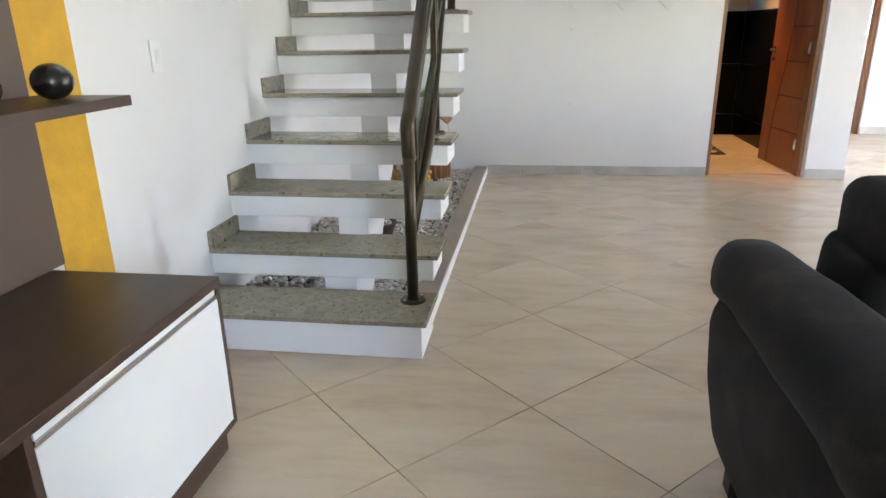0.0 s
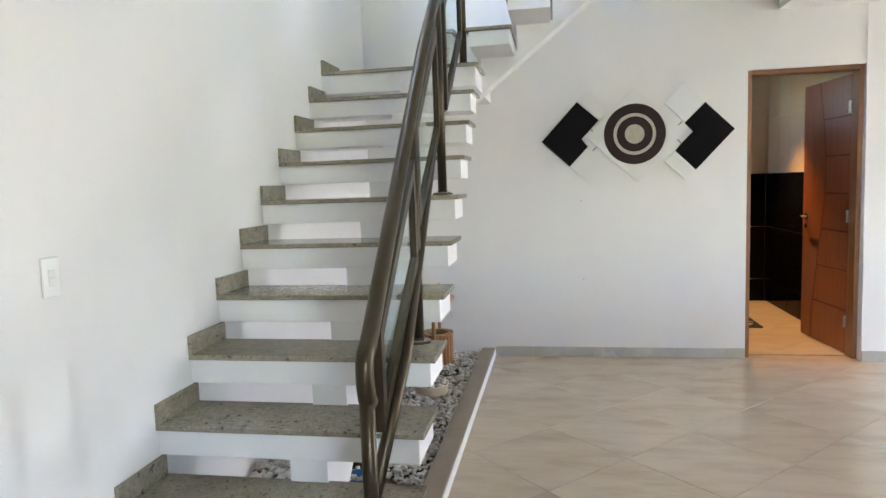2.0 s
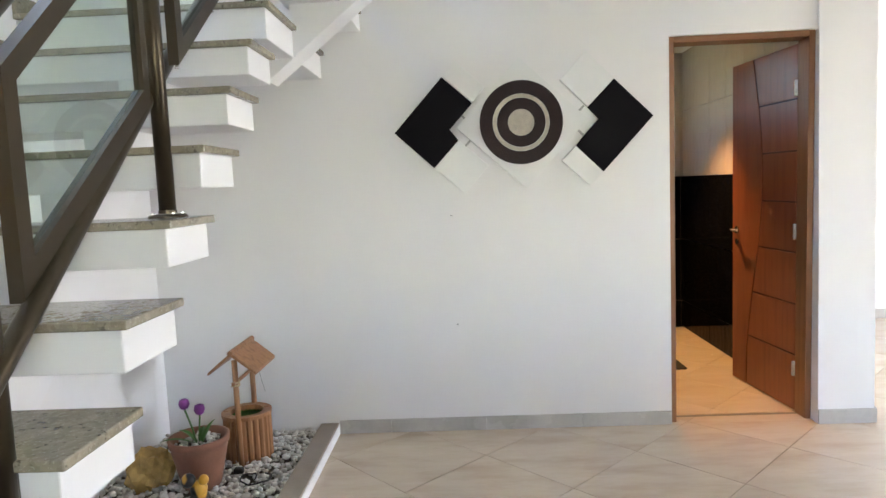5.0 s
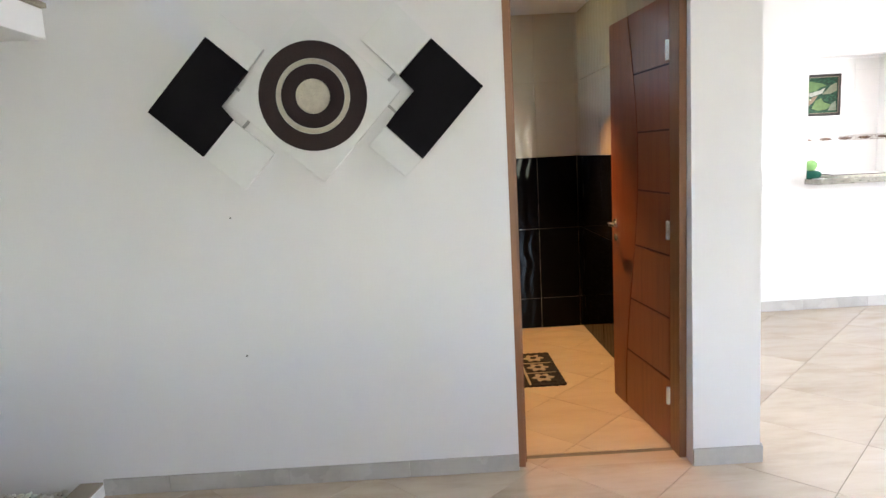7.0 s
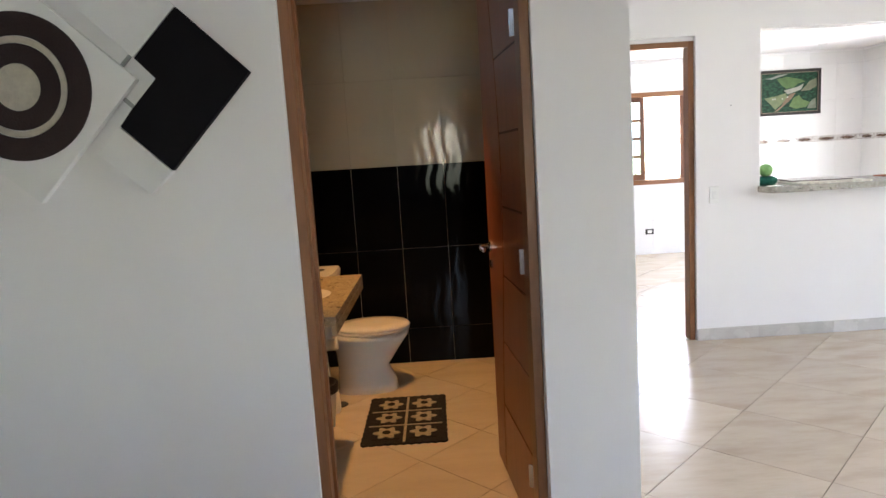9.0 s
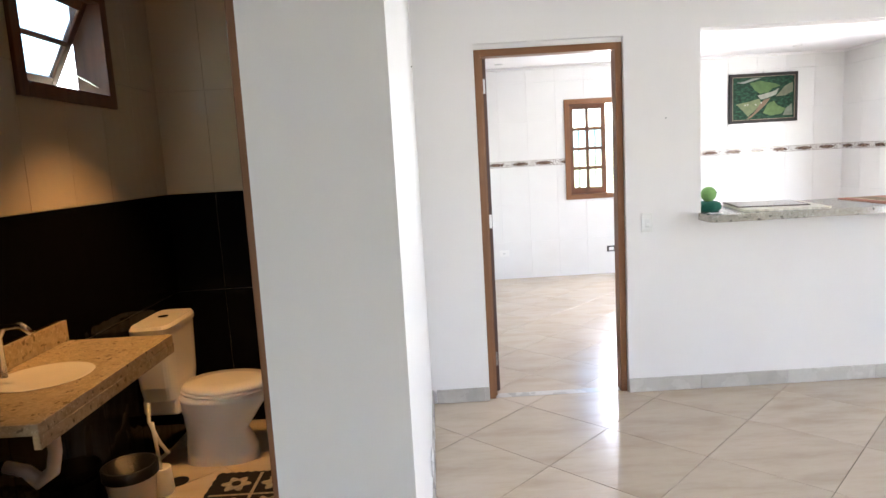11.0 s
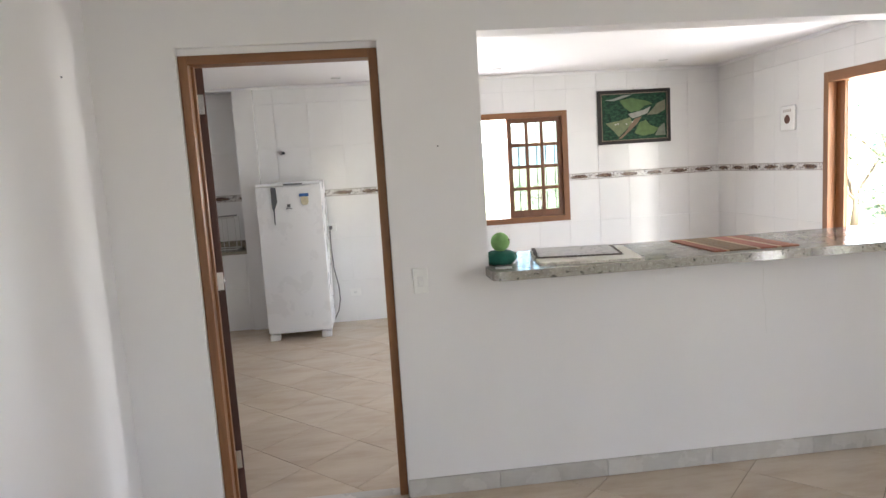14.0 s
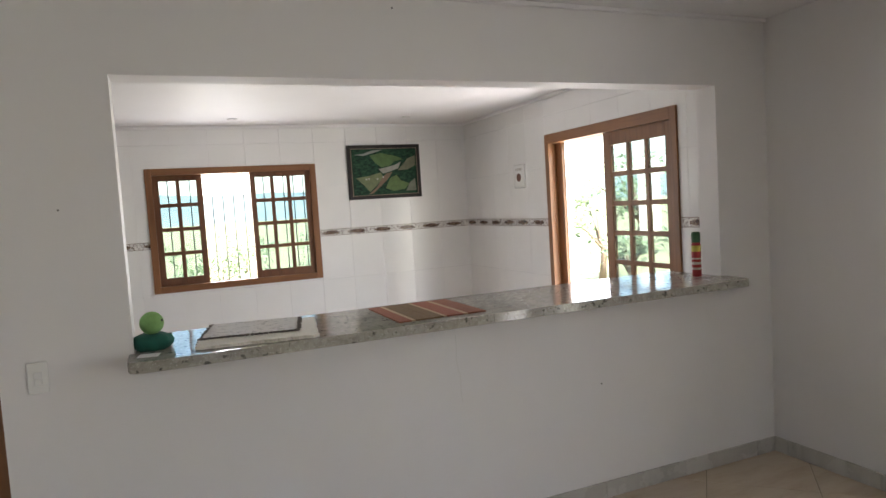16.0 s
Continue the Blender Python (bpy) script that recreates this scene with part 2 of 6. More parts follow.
def lathe(profile, seg=28, centre=(0, 0), bm=None):
    """A profile of (radius, z) turned round an upright axis."""
    bm = bm or bmesh.new()
    rings = []
    for r, z in profile:
        if r < 1e-5:
            rings.append([bm.verts.new((centre[0], centre[1], z))])
        else:
            rings.append([bm.verts.new((centre[0] + r * math.cos(2 * math.pi * k / seg), centre[1] + r * math.sin(2 * math.pi * k / seg), z)) for k in range(seg)])
    for a, b in zip(rings, rings[1:]):
        for k in range(seg):
            j = (k + 1) % seg
            if len(a) == 1 and len(b) == 1:
                continue
            if len(a) == 1:
                bm.faces.new((a[0], b[k], b[j]))
            elif len(b) == 1:
                bm.faces.new((a[k], a[j], b[0]))
            else:
                bm.faces.new((a[k], a[j], b[j], b[k]))
    return bm


def tube(points, r, seg=14, bm=None, cap=True):
    """A round bar through points, with mitred bends."""
    bm = bm or bmesh.new()
    pts = [Vector(p) for p in points]
    rings = []
    side = None
    for i, p in enumerate(pts):
        d0 = (pts[i] - pts[i - 1]).normalized() if i else (pts[1] - pts[0]).normalized()
        d1 = (pts[i + 1] - pts[i]).normalized() if i < len(pts) - 1 else d0
        t = (d0 + d1).normalized()
        if side is None:
            side = t.orthogonal().normalized()
        side = (side - t * side.dot(t)).normalized()
        up = t.cross(side)
        k = 1 / max(0.35, t.dot(d0))
        rad = r[i] if isinstance(r, (list, tuple)) else r
        rings.append([bm.verts.new(p + (side * math.cos(2 * math.pi * j / seg) + up * math.sin(2 * math.pi * j / seg)) * rad * (k if abs(k - 1) < 0.5 else 1)) for j in range(seg)])
    for a, b in zip(rings, rings[1:]):
        for j in range(seg):
            bm.faces.new((a[j], a[(j + 1) % seg], b[(j + 1) % seg], b[j]))
    if cap:
        bm.faces.new(rings[0])
        bm.faces.new(rings[-1])
    return bm


def ball(c, r, squash=(1, 1, 1), u=20, v=12, bm=None):
    bm = bm or bmesh.new()
    q = bmesh.ops.create_uvsphere(bm, u_segments=u, v_segments=v, radius=1.0)
    for w in q["verts"]:
        w.co = Vector((c[0] + w.co.x * r * squash[0], c[1] + w.co.y * r * squash[1], c[2] + w.co.z * r * squash[2]))
    return bm


def wall(name, axis, w0, w1, u0, u1, z0, z1, holes=(), mat=None, label="plain white plastered wall"):
    """A wall between w0 and w1 on its axis, along u, with holes (u0, u1, z0, z1) right through it."""
    us = sorted({u0, u1, *[h[0] for h in holes], *[h[1] for h in holes]})
    zs = sorted({z0, z1, *[h[2] for h in holes], *[h[3] for h in holes]})
    us = [u for u in us if u0 <= u <= u1]
    zs = [z for z in zs if z0 <= z <= z1]

    def solid(i, k):
        if not (0 <= i < len(us) - 1 and 0 <= k < len(zs) - 1):
            return False
        cu, cz = (us[i] + us[i + 1]) / 2, (zs[k] + zs[k + 1]) / 2
        return not any(h[0] < cu < h[1] and h[2] < cz < h[3] for h in holes)

    bm = bmesh.new()
    cache = {}

    def vert(w, u, z):
        key = (w, u, z)
        if key not in cache:
            cache[key] = bm.verts.new((w, u, z) if axis == "x" else (u, w, z))
        return cache[key]

    for i in range(len(us) - 1):
        for k in range(len(zs) - 1):
            if not solid(i, k):
                continue
            a, b, c, d = us[i], us[i + 1], zs[k], zs[k + 1]
            for w in (w0, w1):
                bm.faces.new((vert(w, a, c), vert(w, b, c), vert(w, b, d), vert(w, a, d)))
            for ok, p, q in ((solid(i - 1, k), (a, c), (a, d)), (solid(i + 1, k), (b, c), (b, d)), (solid(i, k - 1), (a, c), (b, c)), (solid(i, k + 1), (a, d), (b, d))):
                if not ok:
                    bm.faces.new((vert(w0, *p), vert(w0, *q), vert(w1, *q), vert(w1, *p)))
    ob = part(name, bm, mat or WALL)
    return tagged(ob, label, "wall", kind="structure")


def clip_poly(pts, x0, y0, x1, y1):
    for ax, lim, keep in ((0, x0, 1), (0, x1, -1), (1, y0, 1), (1, y1, -1)):
        out = []
        for p, q in zip(pts, pts[1:] + pts[:1]):
            fp, fq = (p[ax] - lim) * keep, (q[ax] - lim) * keep
            if fp >= 0:
                out.append(p)
            if fp * fq < 0:
                t = fp / (fp - fq)
                out.append((p[0] + t * (q[0] - p[0]), p[1] + t * (q[1] - p[1])))
        pts = out
        if not pts:
            return []
    return pts


# ---------------------------------------------------------------- walls, floors and ceilings
BDOOR = (1.497, 2.285, 0.0, 2.155)
KDOOR = (2.93, 3.805, 0.0, 2.165)
HATCH = (4.258, 7.312, COUNTER - 0.045, 2.185)
KWIN = (4.235, 5.857, 0.93, 2.12)
SLIDE = (9.19, 10.82, 0.0, 2.175)
BWIN = (7.25, 8.01, 1.85, 2.40)

# the upper opening is unseen, added to let light into the stairwell
wall("wall_west", "x", LEFT - 0.15, LEFT, SOUTH - 0.15, ART + 0.15, 0, 5.4, [(3.7, 4.9, 3.5, 4.5)], label="tall white plastered wall beside the stairs")
wall("wall_north", "y", ART, ART + 0.14, LEFT, 2.33, 0, 5.4, [BDOOR], label="white plastered wall with a doorway and wall art")
PF = 6.066                                # the pillar's face at the floor; it leans back a little
bm = prism([(2.283, PF), (PIL, PF), (2.570, HALL), (2.37, HALL), (2.37, ART + 0.14), (2.332, ART + 0.14), (2.332, ART - 0.001), (2.283, ART - 0.001)], "z", 0, CEIL + 0.2)
for v in bm.verts:
    if v.co.y < PF + 0.01:
        v.co.y += 0.02 * v.co.z
tagged(part("wall_pillar", bm, WALL), "white plastered end wall beside the bathroom door", "wall", kind="structure")
wall("wall_hall", "y", HALL, HALL + 0.15, BW - 0.15, EAST + 0.15, 0, CEIL + 0.2, [KDOOR, HATCH], label="white plastered wall with a doorway and a serving hatch")
wall("wall_east", "x", EAST, EAST + 0.15, SOUTH - 0.15, HALL, 0, CEIL + 0.2, [(wy - 0.19, wy + 0.19, 0.15, 2.35) for wy, _ in EWIN], label="white plastered outer wall")
wall("wall_south", "y", SOUTH - 0.15, SOUTH, LEFT, EAST, 0, CEIL + 0.2, [(2.0, 3.3, 0.8, 2.15)], label="white plastered wall")
wall("wall_kitchen_north", "y", KN, KN + 0.16, 2.36, KE, 0, CEIL + 0.2, [KWIN], label="kitchen wall under white glazed tiles")
wall("wall_kitchen_niche", "y", KN, KN + 0.10, KW, 2.36, 0, 0.815, label="low kitchen wall under white glazed tiles")
wall("wall_kitchen_niche_back", "y", KN + 0.36, KN + 0.5, KW - 0.15, 2.51, 0.0, CEIL + 0.2, label="kitchen niche wall under white glazed tiles")
wall("wall_kitchen_niche_side", "x", 2.36, 2.51, KN + 0.16, KN + 0.36, 0.0, CEIL + 0.2, label="kitchen niche side wall")
wall("wall_kitchen_east", "x", KE, KE + 0.16, HALL + 0.15, KN + 0.16, 0, CEIL + 0.2, [SLIDE], label="kitchen wall under white glazed tiles")
wall("wall_kitchen_west", "x", KW - 0.15, KW, HALL + 0.15, KN + 0.36, 0, CEIL + 0.2, label="white kitchen wall")
wall("wall_bath_west", "x", BW - 0.15, BW, ART + 0.14, HALL, 0, CEIL + 0.2, [BWIN], BEIGET, "bathroom wall under cream and black glazed tiles")
wall("wall_bath_north", "y", BN, HALL, BW, BE, 0, CEIL + 0.2, (), BEIGET, "bathroom wall under cream and black glazed tiles")

VOID = (LEFT, 2.3, 1.7, ART)      # the stairwell in the ceiling
bm = bmesh.new()
for x0, y0, x1, y1 in ((LEFT, SOUTH, EAST, VOID[1]), (VOID[2], VOID[1], EAST, ART), (2.5, ART, EAST, HALL)):
    box(x0, y0, CEIL, x1, y1, CEIL + 0.18, bm=bm)
tagged(part("ceiling", bm, CEILP), "flat white painted ceiling with a stairwell opening", "ceiling", kind="structure")
tagged(part("ceiling_kitchen", box(KW, HALL + 0.15, KCEIL, KE, KN + 0.36, KCEIL + 0.1), CEILP), "flat white plaster kitchen ceiling", "ceiling", kind="structure")
tagged(part("ceiling_bath", box(BW, ART + 0.14, BCEIL, BE, BN, BCEIL + 0.1), CEILP), "flat white bathroom ceiling", "ceiling", kind="structure")
wall("wall_stairwell_south", "y", VOID[1] - 0.15, VOID[1], LEFT, VOID[2] + 0.15, CEIL + 0.18, 5.4, label="white stairwell wall")
wall("wall_stairwell_east", "x", VOID[2], VOID[2] + 0.15, VOID[1], ART, CEIL + 0.18, 5.4, label="white stairwell wall")
tagged(part("roof", box(LEFT - 0.5, SOUTH - 0.5, 5.4, 2.4, ART + 0.5, 5.55), CEILP), "flat roof over the stairwell", "roof", kind="structure")
# the long south eave is out of view, added to keep direct sun off
tagged(part("roof_low", box(KW - 0.5, SOUTH - 1.7, CEIL + 0.2, EAST + 0.6, KN + 0.8, CEIL + 0.32), CEILP), "flat roof slab with an unseen deep south eave added to block the sun", "roof", kind="structure")


def tiled_floor(name, label, rects, pitch, sum0, dif0, mat, grout, slab):
    """Square tiles laid on the diagonal over rectangles, each with an open joint."""
    base = part(name, box(*slab), grout)
    tagged(base, label, "floor", kind="structure")
    h, gap, top = pitch / 2, 0.0023, 0.0
    half = pitch / 2 - gap
    whole = None
    for x0, y0, x1, y1 in rects:
        k0, k1 = int((x0 + y0 - sum0) / pitch) - 2, int((x1 + y1 - sum0) / pitch) + 2
        m0, m1 = int((y0 - x1 - dif0) / pitch) - 2, int((y1 - x0 - dif0) / pitch) + 2
        for k in range(k0, k1):
            for m in range(m0, m1):
                s, d = sum0 + (k + 0.5) * pitch, dif0 + (m + 0.5) * pitch
                cx, cy = (s - d) / 2, (s + d) / 2
                if cx < x0 - h or cx > x1 + h or cy < y0 - h or cy > y1 + h:
                    continue
                dia = [(-half, 0), (0, -half), (half, 0), (0, half)]
                pts = clip_poly([(cx + a, cy + b) for a, b in dia], x0, y0, x1, y1)
                if len(pts) < 3:
                    continue
                full = len(pts) == 4 and cx - h > x0 and cx + h < x1 and cy - h > y0 and cy + h < y1
                if full and whole is not None:
                    ob = new("tile", whole)
                else:
                    q = prism([(a - cx, b - cy) for a, b in pts], "z", -0.008, 0.0, 0.0009 if full else 0)
                    ob = part("tile", q, mat)
                    if full:
                        whole = ob.data
                ob.parent = base
                ob.location = (cx, cy, top)


# ---------------------------------------------------------------- stairs
RUN, RISE = 0.2503, 0.2035


def step_place(i):
    return (2.547, 0.167) if i == 1 else (2.868 + RUN * (i - 2), 0.331 + RISE * (i - 2))


SX0, SX1 = LEFT, -0.372
stairs = thing("staircase", "white open-riser staircase with green-grey granite treads and a central spine", "staircase")
for i in range(1, 12):
    y, z = step_place(i)
    deep = 0.31 if i == 1 else 0.29
    if i == 11:
        deep = ART - y
    bot = 0.0 if i == 1 else z - (0.145 if i == 11 else 0.122)
    b = part("step_block", box(SX0, y + 0.018, bot, SX1 - 0.022, y + deep - (0.012 if i < 11 else 0), z - 0.022, 0.004), STEPP, stairs)
    t = part("tread", box(SX0 + 0.001, y, z - 0.022, SX1, y + deep - (0 if i < 11 else 0.001), z, 0.004), STONE, stairs, "polished green-grey granite tread")
    if i > 1:
        part("tread_upstand", prism([(y + 0.004, z + 0.0005), (y + (deep if i < 11 else 0.34) - 0.004, z + 0.0005), (y + (deep if i < 11 else 0.34) - 0.004, z + 0.078), (y + 0.004, z + 0.078)], "x", SX0, SX0 + 0.018, 0.002), STONE, t)
# central spine: stepped on top, sloping below
top = []
for i in range(1, 12):
    y, z = step_place(i)
    zz = 0.10 if i == 1 else z - 0.085
    nxt = step_place(i + 1)[0] if i < 11 else y + 0.6
    top += [(y + 0.0205, zz), (nxt + 0.0205, zz)]
low = [(y, z - 0.30) for y, z in ((step_place(11)[0] + 0.6, step_place(11)[1] + 0.10), (step_place(11)[0] + 0.05, step_place(11)[1]))]
low += [(step_place(2)[0] + 0.28, 0.02), (step_place(1)[0] + 0.05, 0.0)]
part("spine", prism(top + low, "x", -0.885, -0.742), STEPP, stairs)
# second flight, turning to the right over the wall art
for i in range(12, 17):
    x = -0.43 + RUN * (i - 12)
    z = 2.375 + RISE * (i - 12)
    part("step_block", box(x, 5.14, z - 0.115, x + 0.262, ART, z - 0.022, 0.004), STEPP, stairs)
    part("tread", box(x - 0.018, 5.118, z - 0.022, x + 0.275, ART, z, 0.004), STONE, stairs, "polished green-grey granite tread")
top2 = []
for i in range(12, 17):
    x, z = -0.43 + RUN * (i - 12), 2.375 + RISE * (i - 12)
    top2 += [(x + 0.03, z - 0.10), (x + RUN + 0.03, z - 0.10)]
part("spine", prism([(-0.75, 2.05)] + [(-0.40, 2.10)] + top2 + [(0.90, 2.33 + 0.79 * 0.90), (-0.52, 2.33 - 0.79 * 0.52)], "y", 5.54, 5.70), STEPP, stairs)

# railing
BENDS = ((2.6, -0.458), (3.3, -0.480), (4.0, -0.500), (4.4, -0.494), (5.2, -0.477), (6.0, -0.477))


def railx(y):
    """The railing leans a little out of line, as it was set by hand."""
    for (a, p), (b, q) in zip(BENDS, BENDS[1:]):
        if y <= b:
            return p + (q - p) * (y - a) / (b - a)
    return BENDS[-1][1]


RX = railx(2.74)
rail = thing("stair_railing", "bronze tubular stair railing with glass panels", "railing")
hand = lambda y: 1.617 + 0.93 * (y - 3.55)
lowr = lambda y: 1.096 + 0.781 * (y - 3.6)
lowx = lambda y: -0.463 + 0.02 * (y - 2.77) if y < 3.2 else -0.452 - 0.063 * (y - 3.28)
POSTS = [(2.766, 0.167), (3.622, 0.738), (4.37, 1.3485), (5.215, 2.1625)]
for y, z in POSTS:
    RX = railx(y)
    p = part("post", tube([(RX, y, z + 0.004), (RX, y, hand(y) - 0.02)], 0.0235, 18), BRONZE, rail, smooth=True)
    part("base_plate", lathe([(0, z), (0.055, z), (0.055, z + 0.004), (0.048, z + 0.009), (0.026, z + 0.011), (0.026, z + 0.020), (0, z + 0.020)], 24, (RX, y)), BRONZE, p)
    for k in range(4):
        a = math.pi / 4 + k * math.pi / 2
        part("bolt", lathe([(0.006, z + 0.006), (0.006, z + 0.013), (0, z + 0.014)], 8, (RX + 0.042 * math.cos(a), y + 0.042 * math.sin(a))), CHROME, p)
RX = railx(2.74)
bend = [(RX, y, z) for y, z in ((2.785, 0.762), (2.768, 0.782), (2.757, 0.822), (2.755, 0.868), (2.760, 0.895), (2.773, 0.915), (2.800, 0.932))]
bend += [(railx(y), y, hand(y)) for y in (2.86, 3.2, 3.6, 4.0, 4.4, 5.26)]
RX = railx(5.26)
bend += [ (RX + 0.05, 5.30, hand(5.30) - 0.01), (RX + 0.15, 5.30, hand(5.30) + 0.05), (RX + 1.3, 5.30, hand(5.30) + 1.0)]
part("handrail", tube(bend, 0.0275, 18), BRONZE, rail, smooth=True)
part("lower_rail", tube([(lowx(y), y, lowr(y)) for y in (2.77, 3.2, 3.6, 4.0, 4.4, 5.215)], 0.0215, 16), BRONZE, rail, smooth=True)
for (ya, _), (yb, _) in zip(POSTS, POSTS[1:]):
    a, b = ya + (0.180 if ya < 3 else 0.100), yb - 0.070
    RX = railx((a + b) / 2)
    w = 0.040
    ia, ib = a + w, b - 0.030
    quad = [(a, lowr(a) + 0.022), (b, lowr(b) + 0.022), (b, hand(b) - 0.115), (a, hand(a) - 0.115)]
    inner = [(ia, lowr(ia) + 0.078), (ib, lowr(ib) + 0.078), (ib, hand(ib) - 0.172), (ia, hand(ia) - 0.172)]
    bm = bmesh.new()
    for k in range(4):
        j = (k + 1) % 4
        prism([quad[k], quad[j], inner[j], inner[k]], "x", RX - 0.016, RX + 0.016, bm=bm)
    f = part("panel_frame", bm, BRONZE, rail)
    gl = part("glass_panel", prism(inner, "x", RX - 0.003, RX + 0.003), GLASS, f, "pale green clear glass")
    gl.visible_shadow = False
    for yy in (a + 0.02, (a + b) / 2):
        part("connector", tube([(RX, yy, lowr(yy)), (RX, yy, lowr(yy) + 0.03)], 0.006, 8), CHROME, f)
    zz = hand(a) - 0.115
    part("connector", tube([(RX, ya + 0.02, zz), (RX, a + 0.01, zz)], 0.007, 8), BRONZE, f)
    zz = hand(b) - 0.30
    part("connector", tube([(RX, b - 0.01, zz), (RX, yb, zz)], 0.007, 8), BRONZE, f)

# planted gravel bed under the stairs
kerb = thing("planter_kerb", "low grey stone kerb with a white painted side", "kerb", kind="structure")
part("kerb_top", box(-0.515, 2.80, 0.052, -0.410, ART - 0.001, 0.064, 0.002), plain("grey_brown_stone_top", (0.30, 0.245, 0.19), 0.45, vary=0.2, bump=0.1), kerb)
part("kerb_side", box(-0.505, 2.82, 0.0, -0.406, ART - 0.001, 0.052), STEPP, kerb)

# ---------------------------------------------------------------- skirting
def skirting(name, label, axis, w0, w1, u0, u1, h, first=0.3):
    """A row of skirting tiles against a wall."""
    base = thing(name, label, "baseboard", kind="structure")
    u, step = u0, first
    while u < u1 - 0.01:
        v = min(u + step, u1)
        a, b = u + 0.0008, v - 0.0008
        q = box(w0, a, 0.001, w1, b, h, 0.0015, 1) if axis == "x" else box(a, w0, 0.001, b, w1, h, 0.0015, 1)
        part("tile", q, BASET, base)
        u, step = v, 0.548
    return base


SK = "grey marbled skirting tiles along the wall"
skirting("baseboard", SK, "y", ART - 0.011, ART, -0.405, BDOOR[0] - 0.001, 0.078)
skirting("baseboard", SK, "y", PF - 0.011, PF, 2.281, PIL + 0.010, 0.082, 0.5)
skirting("baseboard", SK, "y", HALL - 0.011, HALL, 2.60, KDOOR[0] - 0.001, 0.088)
skirting("baseboard", SK, "y", HALL - 0.011, HALL, KDOOR[1] + 0.001, EAST - 0.013, 0.088, 0.45)
skirting("baseboard", SK, "x", EAST - 0.011, EAST, SOUTH, HALL - 0.001, 0.088)
bs = thing("baseboard", SK, "baseboard", kind="structure")
for k in range(5):
    f0, f1 = k / 5, (k + 1) / 5
    xa, ya = PIL + (2.570 - PIL) * f0, PF + (HALL - PF) * f0
    xb, yb = PIL + (2.570 - PIL) * f1, PF + (HALL - PF) * f1
    part("tile", prism([(xa, ya + 0.001), (xa + 0.011, ya + 0.001), (xb + 0.011, yb - 0.001), (xb, yb - 0.001)], "z", 0.001, 0.086), BASET, bs)

# ---------------------------------------------------------------- doors
def door_frame(d, x0, x1, top, y0, y1, w):
    part("jamb", box(x0, y0, 0.0, x0 + w, y1, top, 0.003), FRAMEW, d)
    part("jamb", box(x1 - w, y0, 0.0, x1, y1, top, 0.003), FRAMEW, d)
    part("head", box(x0 + w, y0, top - w, x1 - w, y1, top, 0.003), FRAMEX, d)
    part("stop", box(x0 + w, y0 + 0.05, 0.0, x0 + w + 0.012, y0 + 0.075, top - w), FRAMEW, d)


def hinge(parent, m, z):
    q = part("hinge", box(-0.022, -0.004, -0.045, 0.022, 0.004, 0.045, 0.002, 1), CHROME, parent, "chrome hinge")
    q.matrix_local = m @ Matrix.Translation((0, 0, z))
    return q


door = thing("door_1", "open orange-brown wooden door with carved grooves, bathroom behind", "door", kind="structure")
door_frame(door, BDOOR[0], BDOOR[1], BDOOR[3], ART + 0.022, ART + 0.139, 0.034)
d = Vector((-0.065, 0.705, 0)).normalized()
leaf_m = Matrix(((d.x, -d.y, 0, 2.252), (d.y, d.x, 0, ART + 0.142), (0, 0, 1, 0.008), (0, 0, 0, 1)))
LW, LH = 0.715, 2.10
leaf = part("leaf", box(0, -0.035, 0, LW, -0.004, LH, 0.002), GROOVE, door)
leaf.matrix_local = leaf_m


def curve_at(z):
    """The carved line of the door, measured from the hinge side."""
    return LW * (0.62 - 0.13 * math.sin((z - 0.35) / 1.75 * math.pi * 1.35 - 0.9))


cuts = [0.0, 0.33, 0.63, 0.93, 1.22, 1.51, 1.80, LH]
for z0, z1 in zip(cuts, cuts[1:]):
    a, b = z0 + (0.005 if z0 else 0), z1 - (0.005 if z1 < LH else 0)
    side = [(curve_at(a + (b - a) * k / 5) - 0.005, a + (b - a) * k / 5) for k in range(6)]
    part("panel", prism([(0, a)] + side + [(0, b)], "y", -0.005, 0.0, 0.0012), DOORW, leaf)
side = [(curve_at(LH * k / 24) + 0.005, LH * k / 24) for k in range(25)]
part("panel", prism(side + [(LW, LH), (LW, 0)], "y", -0.005, 0.0), DOORW, leaf)
part("panel", box(0, -0.040, 0, LW, -0.034, LH, 0.001, 1), DOORW, leaf)
# hinge edge in darker wood: the shade in the gap is put into its colour
part("edge_strip", box(-0.003, -0.036, 0.0, 0.0, -0.002, LH), WINW, leaf)
hd = part("handle", tube([(LW - 0.06, 0.0, 1.02), (LW - 0.06, 0.045, 1.02), (LW - 0.075, 0.052, 1.02), (LW - 0.17, 0.052, 1.02)], 0.009, 12), CHROME, leaf, "chrome lever handle", True)
part("rose", tube([(LW - 0.06, 0.0, 1.02), (LW - 0.06, 0.008, 1.02)], 0.026, 18), CHROME, hd)
part("keyhole_plate", tube([(LW - 0.06, 0.0, 0.94), (LW - 0.06, 0.006, 0.94)], 0.020, 16), CHROME, leaf)
part("handle", tube([(LW - 0.06, -0.038, 1.02), (LW - 0.06, -0.085, 1.02), (LW - 0.17, -0.090, 1.02)], 0.009, 12), CHROME, leaf, "chrome lever handle", True)
for z in (0.25, 1.05, 1.86):
    hinge(leaf, Matrix.Translation((-0.004, -0.004, 0)) @ pose(0, 0, 0, 0, 0, 55), z)

